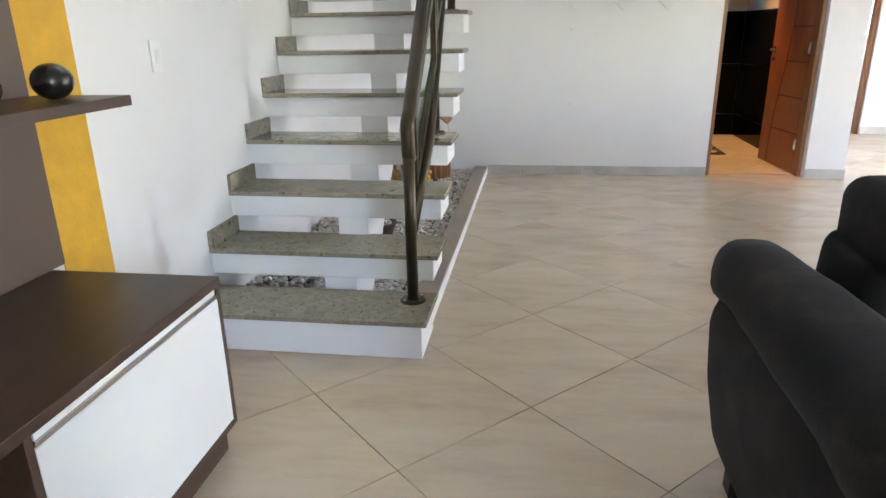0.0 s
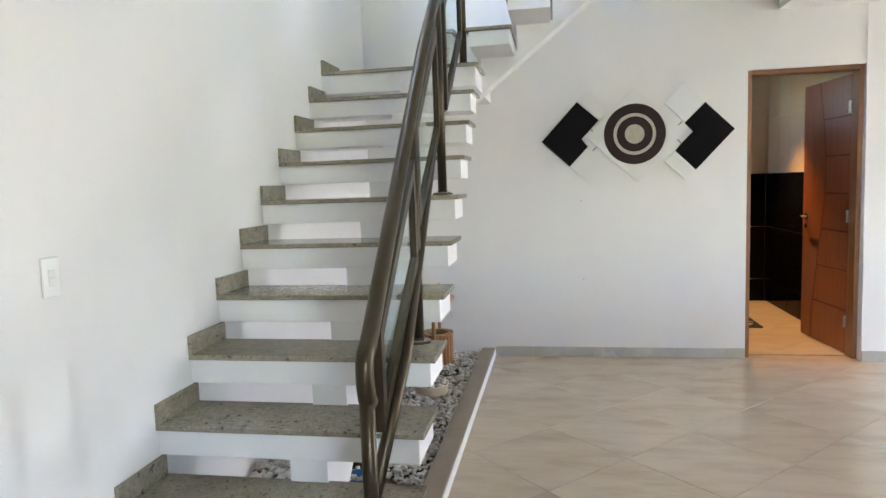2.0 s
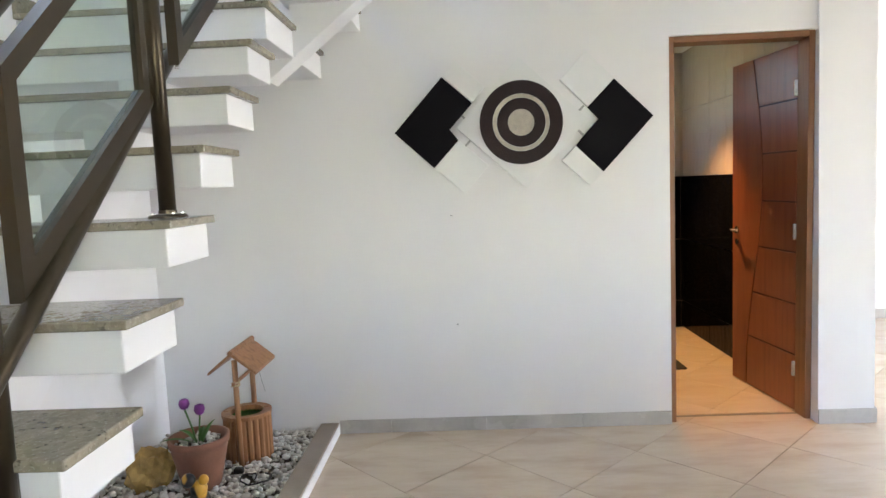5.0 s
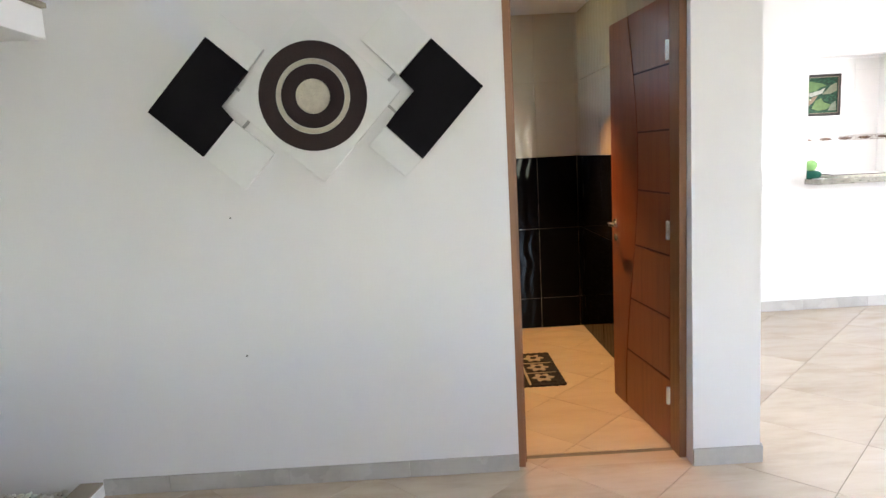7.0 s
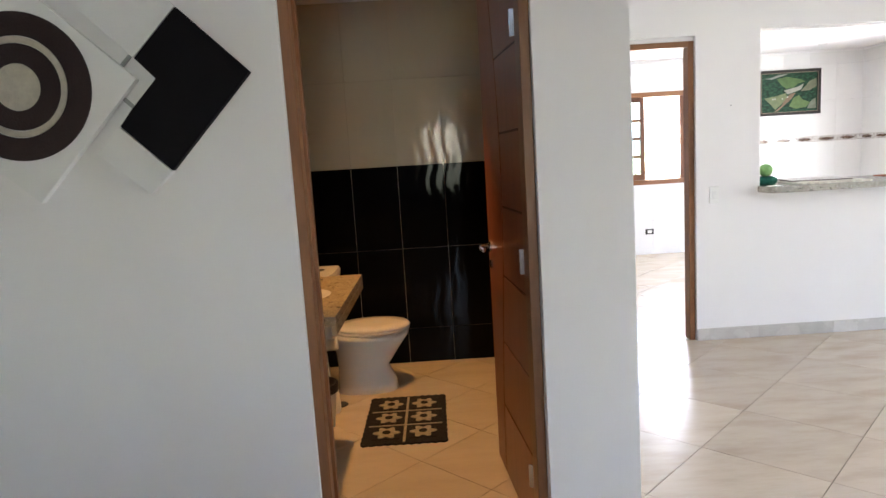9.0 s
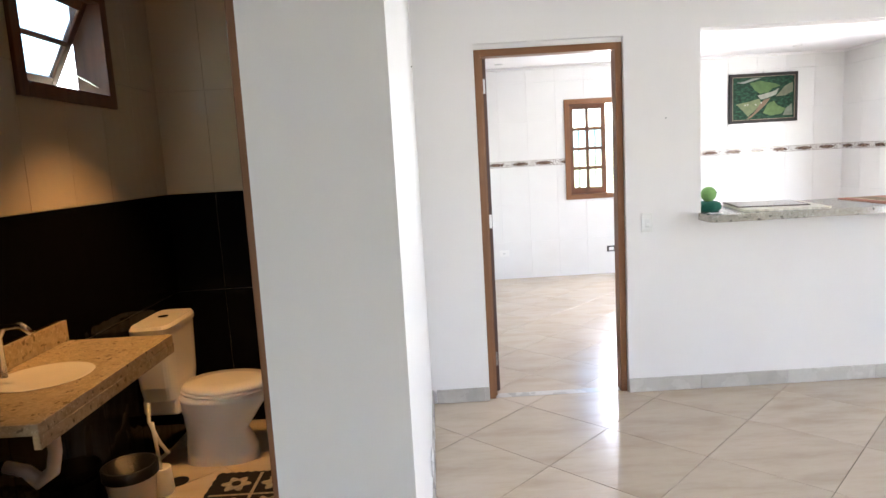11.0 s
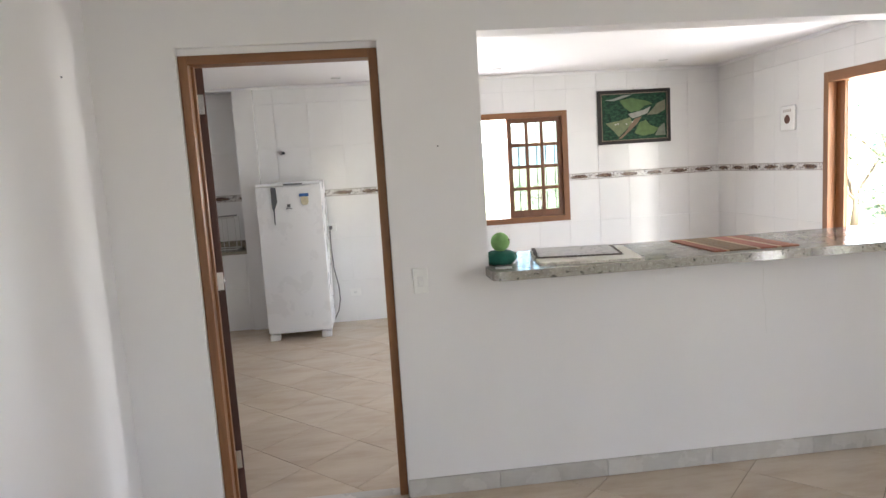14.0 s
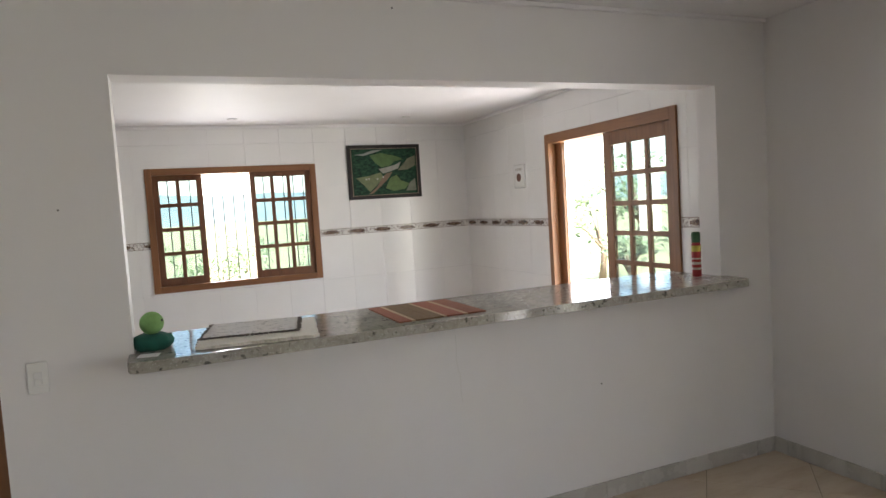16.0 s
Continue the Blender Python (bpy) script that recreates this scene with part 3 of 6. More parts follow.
door2 = thing("door_2", "brown wooden door standing open into the kitchen", "door", kind="structure")
door_frame(door2, KDOOR[0] + 0.002, KDOOR[1] - 0.002, KDOOR[3] - 0.03, HALL + 0.024, HALL + 0.118, 0.040)
part("plaster_lip", box(KDOOR[0], HALL + 0.03, KDOOR[3] - 0.0285, KDOOR[1], HALL + 0.149, KDOOR[3]), WALL, door2)
d = Vector((-0.33, 1, 0)).normalized()
LEAFW = wood("dark_leaf_wood", (0.040, 0.015, 0.010), (0.075, 0.026, 0.016), "z", 0.45)
leaf2 = part("leaf", box(0, -0.045, 0, 0.76, 0.0, 2.09, 0.002), LEAFW, door2)
leaf2.matrix_local = Matrix(((d.x, -d.y, 0, 2.966), (d.y, d.x, 0, HALL + 0.121), (0, 0, 1, 0.01), (0, 0, 0, 1)))
hd = part("handle", tube([(0.70, -0.036, 1.02), (0.70, -0.085, 1.02), (0.58, -0.090, 1.02)], 0.009, 12), CHROME, leaf2, "chrome lever handle", True)
for z in (0.22, 1.93):
    part("hinge", box(-0.003, -0.037, z - 0.05, 0.0, -0.008, z + 0.04, 0.001, 1), CHROME, leaf2, "chrome hinge")
part("strike_plate", box(-0.004, -0.040, 1.06, 0.0, -0.006, 1.145, 0.001, 1), PLASTIC, leaf2, "pale metal strike plate")
part("threshold", box(KDOOR[0], HALL + 0.035, -0.003, KDOOR[1], HALL + 0.105, 0.0012), BASET, door2, "grey marbled threshold strip")

# ---------------------------------------------------------------- kitchen window and garden door
def sash(parent, axis, w0, w1, u0, u1, z0, z1, cols, rows, st, rail_b=None, rail_t=None, mat=None):
    """A glazed leaf with glazing bars: stiles, rails, bars and panes."""
    rb, rt, mat = rail_b or st, rail_t or st, mat or WINW

    def bx(a0, b0, a1, b1, p=0.0, bev=0.002):
        return box(w0 + p, a0, b0, w1 - p, a1, b1, bev, 1) if axis == "x" else box(a0, w0 + p, b0, a1, w1 - p, b1, bev, 1)

    s = part("sash", bx(u0, z0, u0 + st, z1), mat, parent)
    part("stile", bx(u1 - st, z0, u1, z1), mat, s)
    part("rail", bx(u0 + st, z0, u1 - st, z0 + rb), mat, s)
    part("rail", bx(u0 + st, z1 - rt, u1 - st, z1), mat, s)
    iu0, iu1, iz0, iz1 = u0 + st, u1 - st, z0 + rb, z1 - rt
    bar = 0.036
    for c in range(1, cols):
        u = iu0 + (iu1 - iu0) * c / cols
        part("glazing_bar", bx(u - bar / 2, iz0, u + bar / 2, iz1, 0.004), mat, s)
    for r in range(1, rows):
        z = iz0 + (iz1 - iz0) * r / rows
        part("glazing_bar", bx(iu0, z - bar / 2, iu1, z + bar / 2, 0.006), mat, s)
    for c in range(cols):
        for r in range(rows):
            a0, a1 = iu0 + (iu1 - iu0) * c / cols, iu0 + (iu1 - iu0) * (c + 1) / cols
            b0, b1 = iz0 + (iz1 - iz0) * r / rows, iz0 + (iz1 - iz0) * (r + 1) / rows
            g = part("pane", bx(a0, b0, a1, b1, (w1 - w0) / 2 - 0.002, 0), PANE, s)
            g.visible_shadow = False
    return s


win = thing("window_1", "brown wooden sliding window with small panes, half open", "window", kind="structure")
x0, x1, z0, z1 = KWIN
fw = 0.062
part("frame_side", box(x0, KN - 0.022, z0, x0 + fw, KN + 0.13, z1, 0.003), FRAMEW, win)
part("frame_side", box(x1 - fw, KN - 0.022, z0, x1, KN + 0.13, z1, 0.003), FRAMEW, win)
part("frame_head", box(x0 + fw, KN - 0.022, z1 - fw, x1 - fw, KN + 0.13, z1, 0.003), FRAMEX, win)
part("frame_sill", box(x0 + fw, KN - 0.022, z0, x1 - fw, KN + 0.13, z0 + fw, 0.003), FRAMEX, win)
sash(win, "y", KN + 0.050, KN + 0.085, x0 + fw, 4.745, z0 + fw, z1 - fw, 2, 4, 0.055, 0.075)
sash(win, "y", KN + 0.012, KN + 0.047, 5.195, x1 - fw, z0 + fw, z1 - fw, 3, 4, 0.050, 0.075)
IRON = plain("grey_painted_iron", (0.20, 0.20, 0.20), 0.5, 0.3)
for k in range(15):
    x = x0 + fw + 0.03 + 0.101 * k
    if x < x1 - fw:
        part("grille_bar", tube([(x, KN + 0.118, z0 + fw), (x, KN + 0.118, z1 - fw)], 0.0055, 8), IRON, win)

gd = thing("door_3", "brown wooden glazed sliding door, half open to the garden", "door", kind="structure")
y0, y1, z1 = SLIDE[0], SLIDE[1], SLIDE[3]
part("jamb", box(KE - 0.022, y0, 0, KE + 0.15, y0 + 0.06, z1, 0.003), FRAMEW, gd)
part("jamb", box(KE - 0.022, y1 - 0.06, 0, KE + 0.15, y1, z1, 0.003), FRAMEW, gd)
part("head", box(KE - 0.022, y0 + 0.06, z1 - 0.085, KE + 0.15, y1 - 0.06, z1, 0.003), FRAMEY, gd)
part("track", box(KE + 0.01, y0 + 0.06, -0.002, KE + 0.13, y1 - 0.06, 0.012), CHROME, gd)
part("inner_post", box(KE + 0.055, y1 - 0.155, 0.012, KE + 0.09, y1 - 0.06, z1 - 0.085, 0.003), FRAMEW, gd)
sash(gd, "x", KE + 0.012, KE + 0.050, y0 + 0.06, 10.02, 0.012, z1 - 0.085, 3, 6, 0.085, 0.62, 0.10, FRAMEW)

# ---------------------------------------------------------------- wall tiles
def tile_wall(parent, axis, plane, out, cols, rows, holes, mat, gap=0.0007, thick=0.006):
    """Rectangular tiles on a wall, cut round the holes. rows: (z0, z1, material or None)."""
    cache = {}
    for u0, u1 in zip(cols, cols[1:]):
        for z0, z1, own in rows:
            cells = [(u0 + gap, u1 - gap, z0 + gap, z1 - gap)]
            for a, b, c, e in holes:
                nxt = []
                for p, q, r, s in cells:
                    if b <= p or a >= q or e <= r or c >= s:
                        nxt.append((p, q, r, s))
                        continue
                    if r < c:
                        nxt.append((p, q, r, c))
                    if e < s:
                        nxt.append((p, q, e, s))
                    lo, hi = max(r, c), min(s, e)
                    if p < a:
                        nxt.append((p, a, lo, hi))
                    if b < q:
                        nxt.append((b, q, lo, hi))
                cells = nxt
            for p, q, r, s in cells:
                if q - p < 0.006 or s - r < 0.003:
                    continue
                m = own or mat
                key = (round(q - p, 4), round(s - r, 4), m.name)
                if key not in cache:
                    w, h = (q - p) / 2, (s - r) / 2
                    bm = box(0, -w, -h, thick * out, w, h, 0.0008, 1) if axis == "x" else box(-w, 0, -h, w, thick * out, h, 0.0008, 1)
                    ob = part("tile", bm, m)
                    cache[key] = ob.data
                else:
                    ob = new("tile", cache[key])
                ob.parent = parent
                ob.location = (plane, (p + q) / 2, (r + s) / 2) if axis == "x" else ((p + q) / 2, plane, (r + s) / 2)


def band_material():
    """Cream listello with small brown and grey fruit-basket motifs."""
    n = Nodes("patterned_border_tile")
    v = n.place()
    sep = n.add("SeparateXYZ", Vector=v)

    def calc(op, a, b=0.0, c=0.0):
        q = n.add("Math", i0=a, i1=b, i2=c)
        q.operation = op
        return q.outputs[0]

    # one basket every 285 mm along either wall
    u = calc("FRACT", calc("DIVIDE", calc("SUBTRACT", calc("SUBTRACT", sep.outputs["X"], sep.outputs["Y"]), -6.73), 0.285))
    du = calc("DIVIDE", calc("SUBTRACT", u, 0.56), 0.40)
    dz = calc("DIVIDE", calc("SUBTRACT", sep.outputs["Z"], 1.393), 0.024)
    oval = calc("ADD", calc("MULTIPLY", du, du), calc("MULTIPLY", dz, dz))
    blob = n.noise(v, 62.0, 3.0, 0.7)
    hue = n.noise(v, 75.0, 2.0)
    inside = n.ramp(calc("ADD", oval, calc("MULTIPLY", calc("SUBTRACT", blob, 0.5), 2.6)), [(0.62, (1, 1, 1)), (0.80, (0, 0, 0))])
    scroll = n.ramp(n.noise(v, 48.0, 3.0, 0.75), [(0.52, (0, 0, 0)), (0.57, (0.8, 0.8, 0.8))])
    col = n.mix(scroll, (0.70, 0.68, 0.66), (0.20, 0.17, 0.16))
    col = n.mix(inside, col, n.ramp(hue, [(0.40, (0.03, 0.018, 0.014)), (0.52, (0.11, 0.05, 0.03)), (0.60, (0.34, 0.27, 0.20))]))
    n.set(Base_Color=col, Roughness=0.2)
    return n.m


BAND = band_material()
BANDL = plain("dark_border_line", (0.20, 0.15, 0.11), 0.3)
KROWS = [(0.0, 0.45, None), (0.45, 0.905, None), (0.905, 1.36, None), (1.36, 1.366, BANDL), (1.366, 1.424, BAND), (1.424, 1.430, BANDL), (1.43, 1.885, None), (1.885, 2.34, None), (2.34, KCEIL, None)]
TW = 0.344
# ---------------------------------------------------------------- living room
cab = thing("tv_cabinet", "long dark walnut cabinet with a white door and silver handle rail", "cabinet")
CX, CY1, CY0, CZ = -0.872, 1.952, -0.75, 0.572
part("top", box(LEFT + 0.003, CY0, CZ - 0.028, CX, CY1, CZ, 0.002), WALNUT, cab)
for y in (CY0, 1.19, CY1 - 0.020):
    part("side_panel", box(LEFT + 0.006, y, 0.085, CX - 0.004, y + 0.020, CZ - 0.028, 0.001, 1), WALNUT, cab)
part("bottom", box(LEFT + 0.006, CY0 + 0.02, 0.085, CX - 0.004, CY1 - 0.02, 0.105), WALNUT, cab)
part("back", box(LEFT + 0.004, CY0 + 0.02, 0.105, LEFT + 0.010, CY1 - 0.02, CZ - 0.028), WALNUT, cab)
part("plinth", box(LEFT + 0.006, CY0 + 0.02, 0.0, CX - 0.03, CY1 - 0.03, 0.085), WALNUT, cab)
dr = part("door", box(CX - 0.022, 1.212, 0.107, CX - 0.003, CY1 - 0.022, CZ - 0.062, 0.0015, 1), WHITEL, cab, "white lacquered flap door")
part("handle", box(CX - 0.024, 1.212, CZ - 0.060, CX - 0.001, CY1 - 0.022, CZ - 0.046, 0.002, 1), CHROME, dr, "brushed aluminium handle rail")
part("handle", box(CX - 0.022, 1.212, CZ - 0.045, CX - 0.003, CY1 - 0.030, CZ - 0.030, 0.001, 1), WHITEL, dr)
part("stop", box(CX - 0.020, CY1 - 0.034, CZ - 0.046, CX + 0.002, CY1 - 0.022, CZ - 0.030, 0.001, 1), BLACKP, cab)

tagged(part("trim", box(LEFT, 2.006, 0.0, LEFT + 0.003, 2.230, 5.3), YELLOW), "ochre yellow painted stripe with rough texture", "wall stripe", kind="structure")
panel = thing("wall_panel", "dark brown wooden wall panel above the cabinet", "wall panel")
part("board", box(LEFT + 0.001, CY0, CZ + 0.001, LEFT + 0.008, 2.005, 2.25, 0.002), plain("grey_brown_board", (0.105, 0.070, 0.048), 0.5, vary=0.1, scale=3), panel)
shelf = thing("wall_shelf", "dark walnut floating shelf on the brown panel", "shelf")
part("board", prism([(LEFT + 0.009, 0.2), (-1.105, 0.2), (-1.105, 2.028), (LEFT + 0.009, 2.028)], "z", 1.052, 1.080, 0.001), WALNUT, shelf)
orb = thing("decorative_ball", "black ribbed decorative ball on the shelf", "ornament")
bm = ball((-1.238, 1.900, 1.080 + 0.047), 0.052, (1, 1, 0.90), 32, 20)
for v in bm.verts:
    a = math.atan2(v.co.y - 1.900, v.co.x + 1.238)
    k = 1 + 0.018 * math.sin(11 * a + 22 * v.co.z)
    v.co = Vector((-1.238 + (v.co.x + 1.238) * k, 1.900 + (v.co.y - 1.900) * k, v.co.z))
part("ball", bm, plain("black_glazed_ceramic", (0.012, 0.010, 0.010), 0.25, bump=0.2), orb, smooth=True)
orb2 = thing("decorative_ball", "dark green glass decorative ball on the shelf", "ornament")
part("ball", ball((-1.27, 1.70, 1.080 + 0.044), 0.046, (1, 1, 0.95)), plain("dark_green_glaze", (0.03, 0.035, 0.02), 0.2), orb2, smooth=True)


def cushion(x0, y0, z0, x1, y1, z1, r, puff=0.0, seg=5):
    """A padded block: rounded edges and swelling faces."""
    bm = box(x0, y0, z0, x1, y1, z1, r, seg)
    bmesh.ops.subdivide_edges(bm, edges=[e for e in bm.edges if e.calc_length() > 0.12], cuts=3, use_grid_fill=True)
    c = Vector(((x0 + x1) / 2, (y0 + y1) / 2, (z0 + z1) / 2))
    h = Vector(((x1 - x0) / 2, (y1 - y0) / 2, (z1 - z0) / 2))
    for v in bm.verts:
        q = [(v.co[k] - c[k]) / h[k] for k in range(3)]
        for k in range(3):
            o = [abs(q[j]) for j in range(3) if j != k]
            v.co[k] += puff * q[k] * (1 - o[0] ** 2) * (1 - o[1] ** 2)
        w = noise.noise(v.co * 7.0)
        v.co += Vector((w, -w, w)) * 0.004
    return bm


def suede():
    n = Nodes("black_brown_suede")
    v = n.place()
    nap = n.noise(v, 6.5, 5.0, 0.6)
    fine = n.noise(v, 190.0, 2.0)
    col = n.ramp(nap, [(0.35, (0.006, 0.005, 0.005)), (0.55, (0.014, 0.0105, 0.009)), (0.75, (0.040, 0.027, 0.019))])
    n.set(Base_Color=col, Roughness=0.85, Specular_IOR_Level=0.25, Sheen_Weight=0.03)
    n.bump(n.mix(0.5, fine, nap), 0.25, 0.008)
    return n.m


SUEDE = suede()
sofa = thing("sofa", "black-brown suede sofa with padded rolled arms", "sofa", pose(0.05, 0.0, 0))
part("base", cushion(0.52, 1.06, 0.05, 2.36, 2.02, 0.34, 0.04), SUEDE, sofa, smooth=True)
for ax in (0.44, 2.20):
    # the arm: an upright padded side that draws in towards the floor
    prof = [(0.10, 0.04), (0.045, 0.16), (0.012, 0.34), (0.0, 0.52), (0.03, 0.60), (0.15, 0.60), (0.22, 0.30), (0.22, 0.04)]
    bm = prism([(ax + u, z) for u, z in prof], "y", 1.00, 1.955)
    bmesh.ops.recalc_face_normals(bm, faces=bm.faces)
    bmesh.ops.bevel(bm, geom=list(bm.edges), offset=0.028, segments=4, affect="EDGES", profile=0.5)
    arm = part("arm", bm, SUEDE, sofa, smooth=True)
    bm = bmesh.new()
    rings = []
    for k in range(15):
        f = k / 14
        y = 0.97 + 1.03 * f
        fall = 0.10 * max(0.0, 1 - f * 3.2) ** 2 + 0.035 * max(0.0, (f - 0.86) / 0.14) ** 2
        sc = 1.0 - 0.55 * max(0.0, (f - 0.93) / 0.07) ** 2 - 0.5 * max(0.0, (0.06 - f) / 0.06) ** 2
        cz = 0.655 - fall
        ring = []
        for j in range(20):
            a = 2 * math.pi * j / 20
            ca, sa = math.cos(a), math.sin(a)
            ux = abs(ca) ** 0.7 * (1 if ca > 0 else -1)
            uz = abs(sa) ** 0.8 * (1 if sa > 0 else -1)
            p = Vector((ax + 0.125 - 0.055 * f + ux * (0.138 - 0.055 * f) * sc, y, cz + uz * 0.086 * sc))
            w = noise.noise(p * 9.0) * 0.006
            ring.append(bm.verts.new(p + Vector((w, 0, w))))
        rings.append(ring)
    for ra, rb in zip(rings, rings[1:]):
        for j in range(20):
            bm.faces.new((ra[j], ra[(j + 1) % 20], rb[(j + 1) % 20], rb[j]))
    bm.faces.new(rings[0])
    bm.faces.new(rings[-1])
    part("arm_pad", bm, SUEDE, arm, smooth=True)
for x in (0.69, 1.45):
    part("seat_cushion", cushion(x, 0.98, 0.32, x + 0.75, 1.72, 0.50, 0.06, 0.02), SUEDE, sofa, smooth=True)
    back = part("backrest", cushion(x + 0.005, 1.70, 0.40, x + 0.755, 2.00, 0.76, 0.05, 0.02), SUEDE, sofa, smooth=True)
    part("headrest", cushion(x + 0.022, 1.66, 0.71, x + 0.745, 1.97, 0.895, 0.045, 0.015), SUEDE, back, smooth=True)
for x, y in ((0.56, 1.1), (2.3, 1.1), (0.56, 1.9), (2.3, 1.9)):
    part("foot", box(x - 0.03, y - 0.03, 0.0, x + 0.03, y + 0.03, 0.06, 0.004), BLACKP, sofa)


def wall_plate(name, label, m, kind="switch"):
    """A white wall plate with a rocker or socket; it faces local -y."""
    t = thing(name, label, "switch" if kind == "switch" else "socket", m)
    w, h = (0.035, 0.060) if kind == "switch" else (0.058, 0.038)
    part("plate", box(-w, -0.009, -h, w, -0.0005, h, 0.004), PLASTIC, t)
    if kind == "switch":
        part("module", box(-0.014, -0.011, -0.026, 0.014, -0.008, 0.022, 0.001, 1), WHITEL, t)
        part("rocker", box(-0.011, -0.015, -0.022, 0.011, -0.010, -0.002, 0.002, 1), PLASTIC, t)
        part("groove", box(-w + 0.004, -0.0096, -0.0285, w - 0.004, -0.0085, -0.0275), KGROUT, t)
    else:
        part("socket", box(-0.018, -0.012, -0.014, 0.018, -0.008, 0.014, 0.003, 1), WHITEL, t)
        for k in (-0.009, 0, 0.009):
            part("hole", tube([(k, -0.0125, 0), (k, -0.0118, 0)], 0.003, 8), BLACKP, t)
    return t


wall_plate("light_switch", "white plastic light switch on the stair wall", pose(LEFT, 2.679, 1.165, 0, 0, 90))
wall_plate("light_switch", "white plastic light switch beside the kitchen door", pose(3.93, HALL, 1.063))
wall_plate("wall_socket", "white plastic wall socket above the skirting", pose(2.585, 7.25, 0.28, 0, 0, 89.4), "socket")
wall_plate("wall_socket", "white plastic wall socket on kitchen tiles", pose(3.452, KN - 0.006, 0.315), "socket")
wall_plate("wall_socket", "white plastic wall socket with a plug beside the fridge", pose(3.245, KN - 0.006, 1.03), "socket")
outlet = thing("wall_socket", "dark socket box low on kitchen tiles under the window", "socket", pose(4.768, KN - 0.006, 0.305))
part("plate", box(-0.055, -0.012, -0.036, 0.055, 0.0, 0.036, 0.004, 1), BLACKP, outlet)
part("opening", box(-0.030, -0.015, -0.020, 0.030, -0.011, 0.020, 0.002, 1), PLASTIC, outlet, "grey socket insert")

# wall art: three tilted canvases joined at the corners
art = thing("wall_art", "white and black diamond canvases with brown concentric rings", "wall art")
AW = plain("white_canvas", (0.76, 0.76, 0.75), 0.6, vary=0.04, bump=0.15, bscale=220)
AB = plain("black_canvas", (0.007, 0.006, 0.007), 0.8, vary=0.3, bump=0.15, bscale=220)
AR = plain("dark_brown_fibre", (0.020, 0.008, 0.007), 0.8, vary=0.35, scale=30, bump=0.4, bscale=160)
AB.node_tree.nodes["Principled BSDF"].inputs["Specular IOR Level"].default_value = 0.12
AC = plain("cream_fibre", (0.50, 0.46, 0.38), 0.8, vary=0.2, scale=40, bump=0.4, bscale=140)
AL = plain("grey_metal_strip", (0.38, 0.38, 0.37), 0.4, 0.4)
AY = ART - 0.001


def canvas(name, pts, y0, y1, mat):
    return part(name, prism(pts, "y", y1, y0, 0.0015), mat, art)


D = 0.026
canvas("canvas", [(0.686, 2.080), (1.054, 1.734), (0.709, 1.370), (0.336, 1.716)], AY, AY - D - 0.002, AW)
canvas("black_panel", [(0.266, 1.992), (-0.004, 1.702), (0.206, 1.505), (0.345, 1.650), (0.299, 1.710), (0.386, 1.803), (0.426, 1.846)], AY, AY - D, AB)
canvas("black_panel", [(1.197, 1.941), (1.404, 1.736), (1.133, 1.447), (0.986, 1.593), (1.025, 1.640), (1.113, 1.732), (1.054, 1.797)], AY, AY - D, AB)
canvas("white_panel", [(0.268, 1.994), (0.339, 2.078), (0.499, 1.930), (0.428, 1.848)], AY, AY - D, AW)
canvas("white_panel", [(0.207, 1.502), (0.347, 1.648), (0.507, 1.504), (0.371, 1.357)], AY, AY - D, AW)
canvas("white_panel", [(0.904, 1.949), (1.047, 2.096), (1.195, 1.943), (1.052, 1.799)], AY, AY - D, AW)
canvas("white_panel", [(0.906, 1.515), (0.984, 1.591), (1.131, 1.445), (1.056, 1.375)], AY, AY - D, AW)
for cx, cz, turn in ((0.375, 1.776, -45), (0.398, 1.633, 45), (1.015, 1.788, 45), (1.010, 1.668, -45)):
    c, q = math.cos(radians(turn)), math.sin(radians(turn))
    canvas("connector", [(cx + u * c - w * q, cz + u * q + w * c) for u, w in ((-0.028, -0.006), (0.028, -0.006), (0.028, 0.006), (-0.028, 0.006))], AY, AY - 0.010, AL)
RC = (0.690, 1.730)


def ring(name, r0, r1, depth, mat):
    bm = bmesh.new()
    N = 56
    rows = []
    for r, y in ((r0, 0.0), (r0, depth), (r1, depth), (r1, 0.0)):
        rows.append([bm.verts.new((RC[0] + r * math.cos(2 * math.pi * k / N), AY - D - 0.002 - y, RC[1] + r * math.sin(2 * math.pi * k / N))) for k in range(N)])
    for a, b in zip(rows, rows[1:]):
        for k in range(N):
            bm.faces.new((a[k], a[(k + 1) % N], b[(k + 1) % N], b[k]))
    return part(name, bm, mat, art)


ring("ring", 0.155, 0.226, 0.006, AR)
ring("ring", 0.134, 0.153, 0.005, AC)
ring("ring", 0.072, 0.132, 0.006, AR)
part("disc", tube([(RC[0], AY - D - 0.001, RC[1]), (RC[0], AY - D - 0.007, RC[1])], 0.0715, 48), AC, art)

